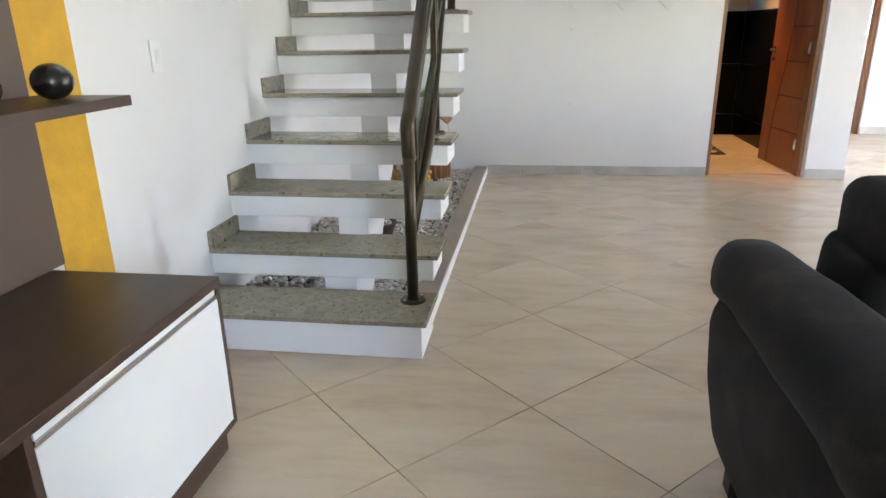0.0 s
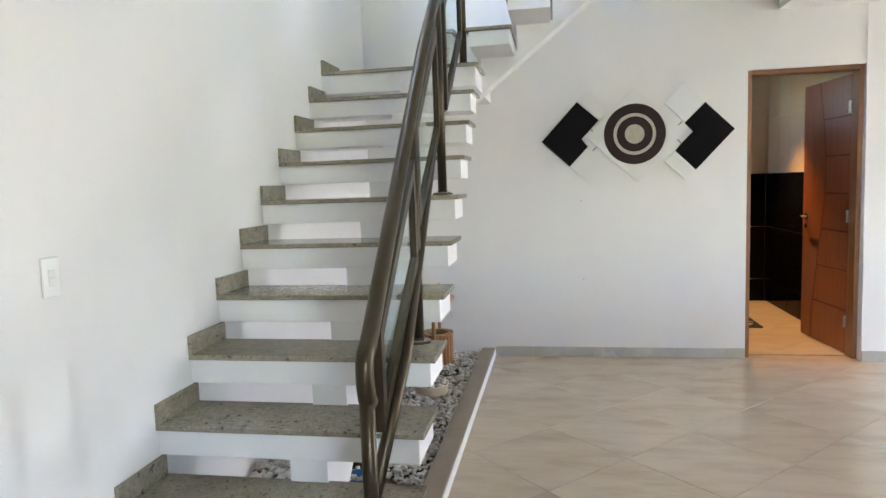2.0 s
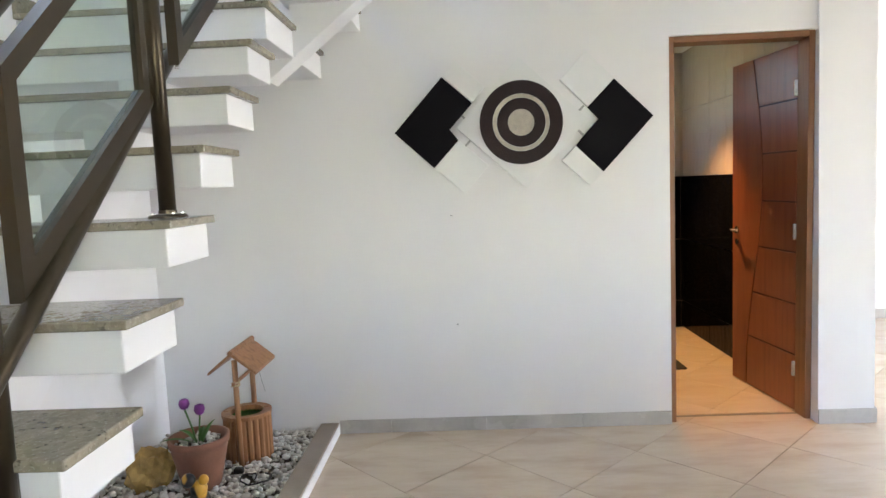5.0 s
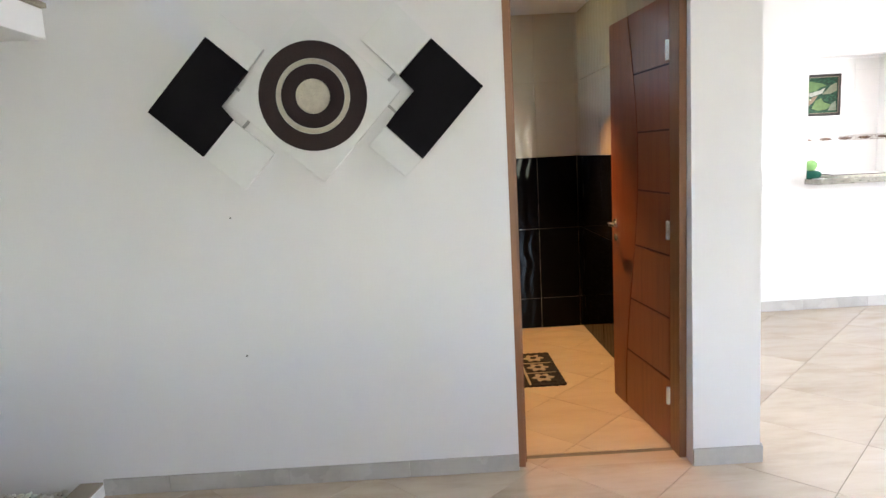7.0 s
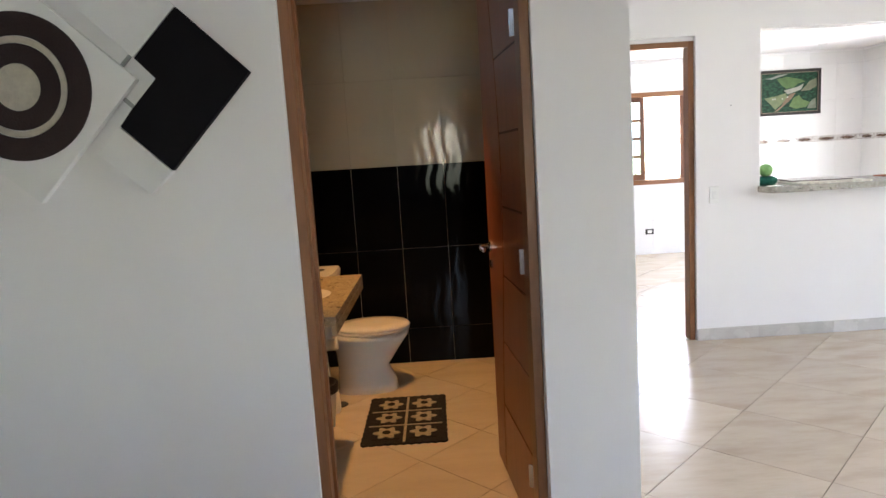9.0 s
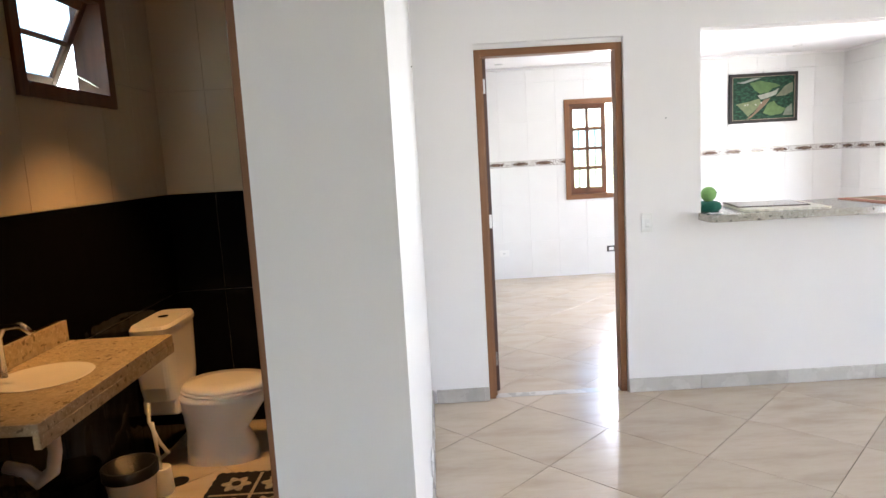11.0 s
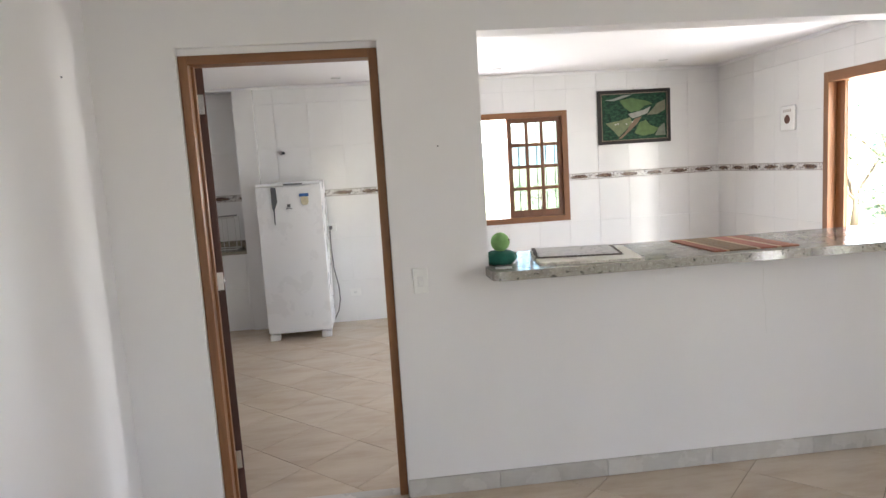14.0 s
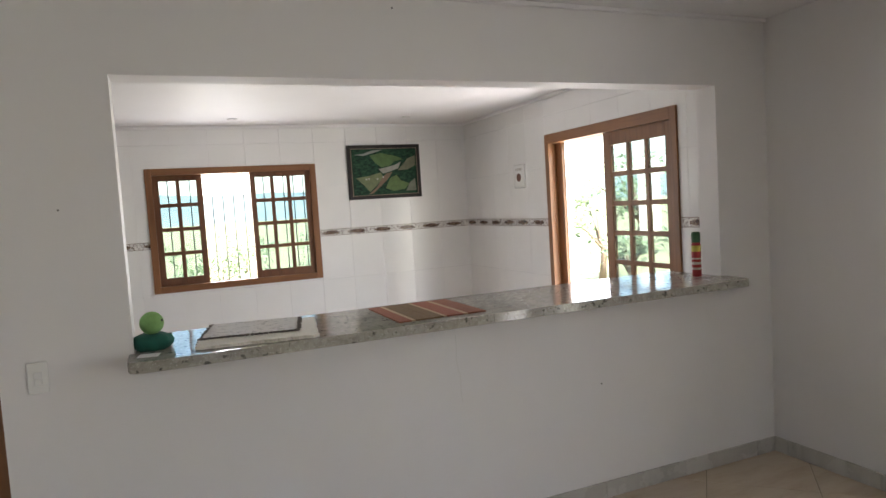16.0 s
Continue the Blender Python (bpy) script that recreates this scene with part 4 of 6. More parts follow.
# ---------------------------------------------------------------- planted bed
def pebbles(name, label, n, area, z, size, seed, mat):
    """Many rounded stones as one mesh."""
    rng = np.random.default_rng(seed)
    bm = bmesh.new()
    bmesh.ops.create_icosphere(bm, subdivisions=1, radius=1.0)
    bm.verts.ensure_lookup_table()
    vs = np.array([v.co[:] for v in bm.verts])
    fs = np.array([[v.index for v in f.verts] for f in bm.faces])
    bm.free()
    allv, allf = [], []
    for k in range(n):
        p = area(rng)
        s = size * rng.uniform(0.55, 1.25)
        sc = s * np.array([rng.uniform(0.8, 1.4), rng.uniform(0.7, 1.1), rng.uniform(0.45, 0.8)])
        q = vs * (1 + rng.uniform(-0.14, 0.14, (len(vs), 1))) * sc
        a, b = rng.uniform(0, 6.28), rng.uniform(-0.5, 0.5)
        ry = np.array([[math.cos(b), 0, math.sin(b)], [0, 1, 0], [-math.sin(b), 0, math.cos(b)]])
        rz = np.array([[math.cos(a), -math.sin(a), 0], [math.sin(a), math.cos(a), 0], [0, 0, 1]])
        q = q @ ry.T @ rz.T + np.array([p[0], p[1], z + rng.uniform(-0.006, 0.012)])
        allf.append(fs + len(vs) * k)
        allv.append(q)
    me = bpy.data.meshes.new(name)
    me.from_pydata(np.concatenate(allv).tolist(), [], np.concatenate(allf).tolist())
    for p in me.polygons:
        p.use_smooth = True
    me.materials.append(mat)
    return tagged(new(name, me), label, "gravel", kind="stuff")


def stone_material():
    n = Nodes("white_pebble_stone")
    geo = n.add("NewGeometry")
    col = n.ramp(geo.outputs["Random Per Island"], [(0.0, (0.46, 0.42, 0.37)), (0.25, (0.66, 0.63, 0.58)), (0.75, (0.76, 0.75, 0.72)), (1.0, (0.58, 0.52, 0.44))])
    mott = n.noise(n.place(), 90.0, 3.0)
    n.set(Base_Color=n.mix(n.mix(1.0, mott, (0.35, 0.35, 0.35), "MULTIPLY"), col, (0.34, 0.30, 0.26)), Roughness=0.7)
    n.bump(mott, 0.2, 0.004)
    return n.m


PEB = stone_material()
tagged(part("ground_bed", box(LEFT, 2.80, -0.003, -0.506, ART, 0.018), plain("dark_soil", (0.10, 0.08, 0.06), 0.9, vary=0.3, bump=0.3)), "dark soil under the gravel", "soil", kind="structure")
pebbles("gravel", "white and grey decorative pebbles filling the bed", 6200, lambda r: (r.uniform(LEFT + 0.01, -0.52), r.uniform(2.84, ART - 0.012)), 0.026, 0.0165, 5, PEB)

TERRA = plain("terracotta", (0.22, 0.095, 0.055), 0.7, vary=0.2, scale=16, bump=0.15)
SOIL = plain("pot_soil", (0.06, 0.045, 0.035), 0.95, bump=0.4)
LEAFM = plain("leaf_green", (0.07, 0.16, 0.035), 0.5, vary=0.3, scale=30)


def pot(name, label, x, y, z, r, h, mat, foot=0.66, fill=True, seed=1):
    t = thing(name, label, "plant pot")
    prof = [(0, z), (r * foot, z), (r * (foot + 0.12), z + h * 0.3), (r * 0.93, z + h * 0.78), (r * 0.95, z + h * 0.86), (r, z + h * 0.88), (r * 1.02, z + h), (r * 0.90, z + h), (r * 0.87, z + h * 0.8), (0, z + h * 0.78)]
    part("pot_body", lathe(prof, 36, (x, y)), mat, t, smooth=True)
    part("soil", lathe([(0, z + h * 0.84), (r * 0.86, z + h * 0.83), (r * 0.86, z + h * 0.79), (0, z + h * 0.79)], 28, (x, y)), SOIL, t)
    if fill:
        rr = r * 0.78

        def spot(g):
            a, q = g.uniform(0, 6.28), math.sqrt(g.uniform(0, 1)) * rr
            return (x + q * math.cos(a), y + q * math.sin(a))

        st = pebbles("pebble_topping", "", 60, spot, z + h * 0.86, 0.017, seed, PEB)
        for key in ("category", "kind"):
            if key in st:
                del st[key]
        st.parent = t
    return t


def leaf_blade(base, tip, width, bend):
    """A long thin leaf with a fold along the middle."""
    bm = bmesh.new()
    a, b = Vector(base), Vector(tip)
    side = (b - a).cross(Vector((0, 0, 1))).normalized()
    rows = []
    for k in range(8):
        f = k / 7
        p = a.lerp(b, f) + Vector((0, 0, bend * math.sin(math.pi * f)))
        w = width * math.sin(math.pi * (0.12 + 0.86 * f)) ** 0.8
        rows.append([bm.verts.new(p - side * w), bm.verts.new(p - Vector((0, 0, w * 0.35))), bm.verts.new(p + side * w)])
    for r, s in zip(rows, rows[1:]):
        bm.faces.new((r[0], r[1], s[1], s[0]))
        bm.faces.new((r[1], r[2], s[2], s[1]))
    return bm


G = 0.022
tp = pot("flower_pot", "brown terracotta pot with pebbles and purple artificial tulips", -0.94, 5.45, G, 0.138, 0.25, TERRA, 0.62, True, 11)
PURPLE = plain("purple_petal", (0.16, 0.025, 0.19), 0.5, vary=0.25, scale=60)
for hx, hy, hz, bx in ((-0.985, 5.42, 0.415, -0.945), (-0.905, 5.40, 0.395, -0.935)):
    s = part("stem", tube([(bx, 5.44, G + 0.20), (bx + (hx - bx) * 0.3, 5.43, 0.31), (hx, hy, hz)], 0.0045, 8), LEAFM, tp, smooth=True)
    part("blossom", lathe([(0, hz - 0.006), (0.018, hz + 0.004), (0.025, hz + 0.022), (0.021, hz + 0.042), (0.010, hz + 0.048), (0, hz + 0.036)], 12, (hx, hy)), PURPLE, s, "purple tulip blossom", True)
for bx, by, tx, ty, tz in ((-0.93, 5.45, -0.83, 5.39, 0.375), (-0.94, 5.46, -0.88, 5.38, 0.345), (-0.95, 5.45, -1.08, 5.35, 0.285), (-0.95, 5.46, -1.05, 5.48, 0.29)):
    part("leaf", leaf_blade((bx, by, G + 0.21), (tx, ty, tz), 0.014, 0.02), LEAFM, tp)
CREAMC = plain("cream_ceramic", (0.56, 0.46, 0.33), 0.5, vary=0.12, bump=0.1)
bw = pot("bowl_planter", "low cream ceramic bowl filled with pebbles", -0.735, 5.06, G, 0.115, 0.075, CREAMC, 0.8, True, 12)
pot("bowl_planter", "low dark brown bowl filled with white pebbles", -0.985, 4.88, G, 0.122, 0.12, TERRA, 0.7, True, 13)
pot("flower_pot", "dark brown clay pot with pebbles under the steps", -0.905, 3.97, G, 0.110, 0.13, plain("dark_brown_clay", (0.06, 0.032, 0.024), 0.6, vary=0.3), 0.62, True, 14)
orn = thing("garden_ornament", "small black and yellow painted figure in the bowl", "ornament")
bm = ball((-0.80, 5.10, 0.125), 0.050, (0.9, 0.8, 1.0))
ball((-0.80, 5.095, 0.180), 0.036, (1, 1, 1), bm=bm)
ball((-0.835, 5.08, 0.222), 0.030, bm=bm)
ball((-0.775, 5.09, 0.220), 0.022, bm=bm)
n = Nodes("black_yellow_glaze")
n.set(Base_Color=n.ramp(n.noise(n.place(), 11.0, 1.0), [(0.48, (0.012, 0.012, 0.014)), (0.53, (0.58, 0.30, 0.03))]), Roughness=0.4)
part("figure", bm, n.m, orn, smooth=True)
gl = thing("artificial_plant", "green artificial leaves among the pebbles", "plant")
for k in range(9):
    a = 2 * math.pi * k / 9
    part("leaf", leaf_blade((-0.76, 4.50, G + 0.01), (-0.76 + 0.075 * math.cos(a), 4.50 + 0.075 * math.sin(a), G + 0.045 + 0.02 * (k % 3)), 0.016, 0.03), LEAFM, gl)
rd = thing("garden_ornament", "small red painted ornament lying on the gravel", "ornament")
part("figure", ball((-0.68, 3.48, G + 0.026), 0.030, (1.5, 0.9, 0.8)), plain("red_paint", (0.42, 0.02, 0.025), 0.4), rd, smooth=True)
rd = thing("garden_ornament", "small red and white painted ornament lying on the gravel", "ornament")
part("figure", ball((-0.93, 4.72, G + 0.045), 0.032, (1.0, 0.9, 1.3)), plain("red_glaze", (0.34, 0.03, 0.03), 0.35), rd, smooth=True)
bl = thing("blue_dish", "small blue plastic dish on the gravel", "dish")
part("dish", lathe([(0, G), (0.05, G), (0.065, G + 0.035), (0.060, G + 0.035), (0.047, G + 0.006), (0, G + 0.006)], 24, (-0.84, 3.78)), plain("blue_plastic", (0.03, 0.14, 0.45), 0.35), bl, smooth=True)
# a rough yellow stone
rk = thing("rock", "rough yellow ochre crystal rock in the gravel", "rock")
bm = bmesh.new()
bmesh.ops.create_icosphere(bm, subdivisions=3, radius=1.0)
for v in bm.verts:
    k = 1 + 0.28 * noise.noise(v.co * 2.3) + 0.10 * noise.noise(v.co * 7.0)
    v.co = Vector((-1.20 + v.co.x * 0.11 * k, 5.47 + v.co.y * 0.10 * k, G + 0.07 + v.co.z * 0.115 * k))
part("stone", bm, plain("ochre_rock", (0.42, 0.27, 0.09), 0.8, vary=0.5, scale=22, bump=0.5, bscale=50), rk)
rk = thing("rock", "small rough yellow ochre rock beside the spine of the stairs", "rock")
bm = bmesh.new()
bmesh.ops.create_icosphere(bm, subdivisions=3, radius=1.0)
for v in bm.verts:
    k = 1 + 0.3 * noise.noise(v.co * 2.0 + Vector((4, 1, 2)))
    v.co = Vector((-1.08 + v.co.x * 0.06 * k, 4.25 + v.co.y * 0.05 * k, G + 0.05 + v.co.z * 0.07 * k))
part("stone", bm, plain("pale_ochre_rock", (0.45, 0.36, 0.20), 0.8, vary=0.4, scale=30, bump=0.5), rk)
# bamboo wishing well
well = thing("wishing_well", "small bamboo wishing well with a pitched roof", "garden ornament")
BAM = wood("bamboo", (0.16, 0.065, 0.024), (0.36, 0.17, 0.070), "z", 0.45, 2.0)
WX, WY, WR, WH = -0.825, 5.79, 0.108, 0.250
for k in range(22):
    a = 2 * math.pi * k / 22
    px, py = WX + WR * math.cos(a), WY + WR * math.sin(a)
    s = part("stave", tube([(px, py, G), (px, py, G + WH - 0.006 + 0.004 * (k % 3))], 0.0165, 8), BAM, well)
part("rim", lathe([(0.086, G + WH - 0.03), (0.086, G + WH), (0.128, G + WH), (0.128, G + WH - 0.018), (0.120, G + WH - 0.02)], 32, (WX, WY)), BAM, well)
part("moss_lining", lathe([(0, G + WH - 0.05), (0.085, G + WH - 0.035), (0.088, G + WH - 0.012)], 24, (WX, WY)), plain("green_moss", (0.04, 0.11, 0.02), 0.9, vary=0.4, bump=0.5), well, "green lining")
for dy in (-0.128, 0.128):
    part("upright", tube([(WX, WY + dy * 0.98, G), (WX, WY + dy * 0.98, 0.575)], 0.0145, 10), BAM, well, smooth=True)
part("axle", tube([(WX, WY - 0.16, 0.46), (WX, WY + 0.15, 0.46)], 0.010, 8), BAM, well)
part("rope", tube([(WX, WY - 0.128, 0.455 + 0.006 * math.sin(k)) if k < 1 else (WX + 0.021 * math.cos(k * 0.9), WY - 0.126 + 0.021 * math.sin(k * 0.9), 0.435 + 0.0022 * k) for k in range(18)], 0.0035, 6), plain("twine", (0.45, 0.34, 0.20), 0.9), well)
for sx in (-1, 1):
    rf = part("roof_board", prism([(WX, 0.625), (WX + sx * 0.122, 0.525), (WX + sx * 0.122, 0.510), (WX, 0.607)], "y", WY - 0.17, WY + 0.15), BAM, well)
part("ridge", tube([(WX, WY - 0.18, 0.622), (WX, WY + 0.16, 0.622)], 0.014, 10), BAM, well)
part("string", tube([(WX + 0.115, WY - 0.1, 0.515), (WX + 0.125, WY - 0.1, 0.46), (WX + 0.14, WY - 0.1, 0.405)], 0.002, 6), AL, well)
cb = thing("cable", "thin black cable coiled on the gravel", "cable")
pts = [(-0.745 + 0.055 * math.cos(0.5 * k) + 0.006 * k, 5.46 + 0.06 * math.sin(0.5 * k), G + 0.022 + 0.004 * (k % 3)) for k in range(17)]
part("cord", tube(pts, 0.0038, 6), BLACKP, cb, smooth=True)
part("plug", box(-0.82, 5.53, G + 0.012, -0.775, 5.565, G + 0.045, 0.008), BLACKP, cb)

# small marks on the walls
for nm, m in (("nail", pose(0.288, ART, 1.238)), ("nail", pose(0.30, ART, 0.62)), ("nail", pose(4.05, HALL, 1.68)), ("nail", pose(6.45, HALL, 0.62)), ("nail", pose(5.42, HALL, 2.50)), ("nail", pose(2.571, 8.33, 2.02, 0, 0, 90))):
    t = thing(nm, "small dark nail driven into the white plaster", "nail", m)
    part("head", tube([(0, 0.0, 0), (0, -0.006, 0)], 0.004, 8), IRON, t)
ck = [(5.63, 0.99), (5.632, 0.93), (5.627, 0.88), (5.634, 0.83), (5.645, 0.79), (5.642, 0.72), (5.648, 0.66)]
part("crack", prism([(a - 0.0012, b) for a, b in ck] + [(a + 0.0012, b) for a, b in reversed(ck)], "y", HALL - 0.0006, HALL + 0.002), KGROUT, bpy.data.objects["wall_hall"])

# ---------------------------------------------------------------- kitchen
counter = thing("counter", "pale speckled granite counter through the serving hatch", "counter")
bm = bmesh.new()
cpts = [(4.262, 8.606), (4.240, 8.600), (4.240, 8.47), (4.247, 8.437), (4.270, 8.418), (4.31, 8.412), (7.29, 8.412), (7.32, 8.420), (7.335, 8.45), (7.335, 8.606), (7.310, 8.606), (7.310, 9.03), (4.262, 9.03)]
JX = 5.745
part("slab", prism([p for p in cpts if p[0] < JX] [:6] + [(JX - 0.0006, 8.412), (JX - 0.0006, 9.03), (4.262, 9.03)], "z", COUNTER - 0.043, COUNTER, 0.002), CSTONE, counter)
part("slab", prism([(JX + 0.0006, 8.412)] + cpts[6:12] + [(JX + 0.0006, 9.03)], "z", COUNTER - 0.043, COUNTER, 0.002), CSTONE, counter)

ph = thing("pincushion", "pale green ball on a dark green round cushion", "ornament")
bm = lathe([(0, COUNTER), (0.058, COUNTER + 0.001), (0.076, COUNTER + 0.018), (0.079, COUNTER + 0.034), (0.070, COUNTER + 0.052), (0.045, COUNTER + 0.063), (0, COUNTER + 0.062)], 32, (4.325, 8.66))
for v in bm.verts:
    a = math.atan2(v.co.y - 8.66, v.co.x - 4.325)
    k = 1 + 0.05 * math.cos(8 * a)
    v.co = Vector((4.325 + (v.co.x - 4.325) * k, 8.66 + (v.co.y - 8.66) * k, v.co.z))
part("cushion", bm, plain("dark_green_felt", (0.008, 0.11, 0.075), 0.85, vary=0.25, scale=30, bump=0.3), ph, smooth=True)
part("ball", ball((4.328, 8.66, COUNTER + 0.062 + 0.043), 0.046), plain("pale_green_felt", (0.22, 0.42, 0.14), 0.85, vary=0.2, scale=40, bump=0.3), ph, "pale green felt ball", True)
part("pin", ball((4.365, 8.64, COUNTER + 0.115), 0.006), BLACKP, ph)
card = thing("card", "small flat paper card on the counter", "card")
part("paper", prism([(4.27, 8.50), (4.345, 8.485), (4.355, 8.545), (4.28, 8.56)], "z", COUNTER, COUNTER + 0.002), PLASTIC, card)

# two place mats
def crochet():
    n = Nodes("white_crochet_cotton")
    v = n.place()
    vor = n.add("TexVoronoi", Vector=v, Scale=160.0)
    col = n.mix(n.ramp(vor.outputs["Distance"], [(0.2, (0, 0, 0)), (0.6, (1, 1, 1))]), (0.88, 0.86, 0.78), (0.76, 0.73, 0.64))
    n.set(Base_Color=col, Roughness=0.9)
    n.bump(vor.outputs["Distance"], 0.6, 0.004)
    return n.m


def ragged(cx, cy, w, h, turn, z0, z1, amp, n, seed):
    """A soft flat cloth with an uneven fringe edge."""
    rng = random.Random(seed)
    pts = []
    for (ax, ay), (bx, by) in (((-w, -h), (w, -h)), ((w, -h), (w, h)), ((w, h), (-w, h)), ((-w, h), (-w, -h))):
        for k in range(n):
            f = k / n
            px, py = ax + (bx - ax) * f, ay + (by - ay) * f
            q = 1 + amp * (1 if k % 2 else -0.4) * rng.uniform(0.5, 1.0)
            pts.append((px * q, py * q))
    c, s = math.cos(radians(turn)), math.sin(radians(turn))
    return prism([(cx + px * c - py * s, cy + px * s + py * c) for px, py in pts], "z", z0, z1)


CRO = crochet()
mat1 = thing("place_mat", "white crocheted place mat with a grey fringed cloth on it", "place mat")
part("cloth", ragged(4.75, 8.70, 0.235, 0.235, -9, COUNTER, COUNTER + 0.012, 0.045, 18, 3), CRO, mat1)
part("fringe", ragged(4.73, 8.775, 0.192, 0.168, -11, COUNTER + 0.0125, COUNTER + 0.0185, 0.11, 40, 9), plain("dark_brown_fringe", (0.17, 0.15, 0.13), 0.95, vary=0.5, scale=60, bump=0.5, bscale=140), mat1, "dark brown wool fringe")
n = Nodes("flecked_lace")
fleck = n.noise(n.place(scale=(1, 2.6, 1), turn=(0, 0, 20)), 34.0, 4.0, 0.7)
n.set(Base_Color=n.mix(n.ramp(fleck, [(0.56, (0, 0, 0)), (0.66, (1, 1, 1))]), (0.70, 0.68, 0.65), (0.17, 0.16, 0.15)), Roughness=0.9)
n.bump(fleck, 0.4, 0.006)
part("cloth", ragged(4.73, 8.775, 0.186, 0.162, -11, COUNTER + 0.012, COUNTER + 0.0205, 0.05, 30, 4), n.m, mat1, "white lace cloth with dark grey flecks")
mat2 = thing("place_mat", "brown and orange striped bamboo place mat", "place mat")
STR = [(0.30, 0.10, 0.05), (0.52, 0.36, 0.22), (0.20, 0.12, 0.05), (0.20, 0.12, 0.05), (0.52, 0.36, 0.22), (0.34, 0.11, 0.06), (0.50, 0.33, 0.20), (0.28, 0.10, 0.05)]
x = 5.318
for k, (c, w) in enumerate(zip(STR, (0.06, 0.018, 0.075, 0.06, 0.016, 0.085, 0.022, 0.09))):
    m = plain("mat_stripe", c, 0.8, vary=0.2, scale=50, bump=0.5, bscale=150)
    part("stripe", box(x, 8.492, COUNTER, x + w - 0.0005, 8.972, COUNTER + 0.006, 0.001, 1), m, mat2)
    x += w
can = thing("spray_can", "red spray can with a dark green cap on the counter", "can")
CXY = (7.225, 8.70)
part("can_body", lathe([(0, COUNTER), (0.024, COUNTER), (0.026, COUNTER + 0.004), (0.026, COUNTER + 0.185), (0.022, COUNTER + 0.197), (0, COUNTER + 0.197)], 28, CXY), plain("red_print", (0.40, 0.03, 0.03), 0.35, vary=0.1), can, smooth=True)
for z0, z1, c in ((0.145, 0.180, (0.60, 0.50, 0.08)), (0.070, 0.085, (0.62, 0.55, 0.50)), (0.100, 0.108, (0.62, 0.55, 0.50)), (0.040, 0.052, (0.62, 0.50, 0.45))):
    part("label", lathe([(0.0263, COUNTER + z0), (0.0263, COUNTER + z1)], 28, CXY), plain("label_print", c, 0.4), can, smooth=True)
part("cap", lathe([(0.024, COUNTER + 0.197), (0.025, COUNTER + 0.245), (0.021, COUNTER + 0.258), (0, COUNTER + 0.260)], 28, CXY), plain("dark_green_plastic", (0.02, 0.09, 0.03), 0.4), can, smooth=True)

# framed aerial view
pic = thing("framed_picture", "dark framed picture of green fields seen from above", "picture")
PX0, PX1, PZ0, PZ1, PY = 6.200, 7.017, 1.722, 2.297, KN - 0.007
FR = plain("dark_carved_frame", (0.014, 0.010, 0.008), 0.6, vary=0.3, scale=40, bump=0.3)
w = 0.042
for a in ([(PX0, PZ0), (PX1, PZ0), (PX1 - w, PZ0 + w), (PX0 + w, PZ0 + w)], [(PX1, PZ0), (PX1, PZ1), (PX1 - w, PZ1 - w), (PX1 - w, PZ0 + w)], [(PX1, PZ1), (PX0, PZ1), (PX0 + w, PZ1 - w), (PX1 - w, PZ1 - w)], [(PX0, PZ1), (PX0, PZ0), (PX0 + w, PZ0 + w), (PX0 + w, PZ1 - w)]):
    part("frame_bar", prism(a, "y", PY, PY - 0.028, 0.003), FR, pic)
n = Nodes("painted_forest")
tuft = n.noise(n.place(scale=(1, 1, 1.7)), 26.0, 5.0, 0.7)
n.set(Base_Color=n.ramp(tuft, [(0.35, (0.004, 0.014, 0.008)), (0.5, (0.010, 0.045, 0.024)), (0.68, (0.03, 0.10, 0.05))]), Roughness=0.6, Specular_IOR_Level=0.25)
part("print", box(PX0 + w - 0.005, PY - 0.012, PZ0 + w - 0.005, PX1 - w + 0.005, PY - 0.006, PZ1 - w + 0.005), n.m, pic, "green landscape print")


def patch(colour, lift, *corners):
    """A painted area of the print; corners run from 0 to 1 across and up."""
    m = plain("painted_patch", colour, 0.65, vary=0.35, scale=22, bscale=70)
    W, H = PX1 - PX0 - 2 * w, PZ1 - PZ0 - 2 * w
    pts = [(PX0 + w + W * a, PZ0 + w + H * b) for a, b in corners]
    part("painted_patch", prism(pts, "y", PY - 0.0118, PY - 0.0124 - 0.0004 * lift), m, pic)


patch((0.072, 0.137, 0.0432), 1, (0.28, 0.86), (0.45, 0.91), (0.70, 0.83), (0.79, 0.76), (0.66, 0.72), (0.58, 0.62), (0.45, 0.60), (0.36, 0.70))
patch((0.302, 0.302, 0.266), 2, (0.41, 0.56), (0.54, 0.60), (0.66, 0.64), (0.76, 0.71), (0.71, 0.56), (0.56, 0.49), (0.47, 0.46))
patch((0.144, 0.144, 0.0936), 1, (0.70, 0.52), (0.80, 0.66), (0.86, 0.77), (0.985, 0.84), (0.985, 0.62), (0.86, 0.53))
patch((0.144, 0.173, 0.0864), 1, (0.06, 0.38), (0.26, 0.42), (0.44, 0.49), (0.47, 0.36), (0.36, 0.20), (0.26, 0.07), (0.17, 0.22))
patch((0.0936, 0.158, 0.0504), 1, (0.50, 0.14), (0.58, 0.36), (0.68, 0.42), (0.74, 0.30), (0.88, 0.22), (0.80, 0.10), (0.62, 0.07))
patch((0.187, 0.122, 0.0792), 3, (0.24, 0.02), (0.30, 0.03), (0.44, 0.20), (0.54, 0.33), (0.62, 0.49), (0.52, 0.46), (0.44, 0.34), (0.36, 0.16))
patch((0.158, 0.173, 0.13), 1, (0.82, 0.06), (0.88, 0.24), (0.97, 0.33), (0.985, 0.06))
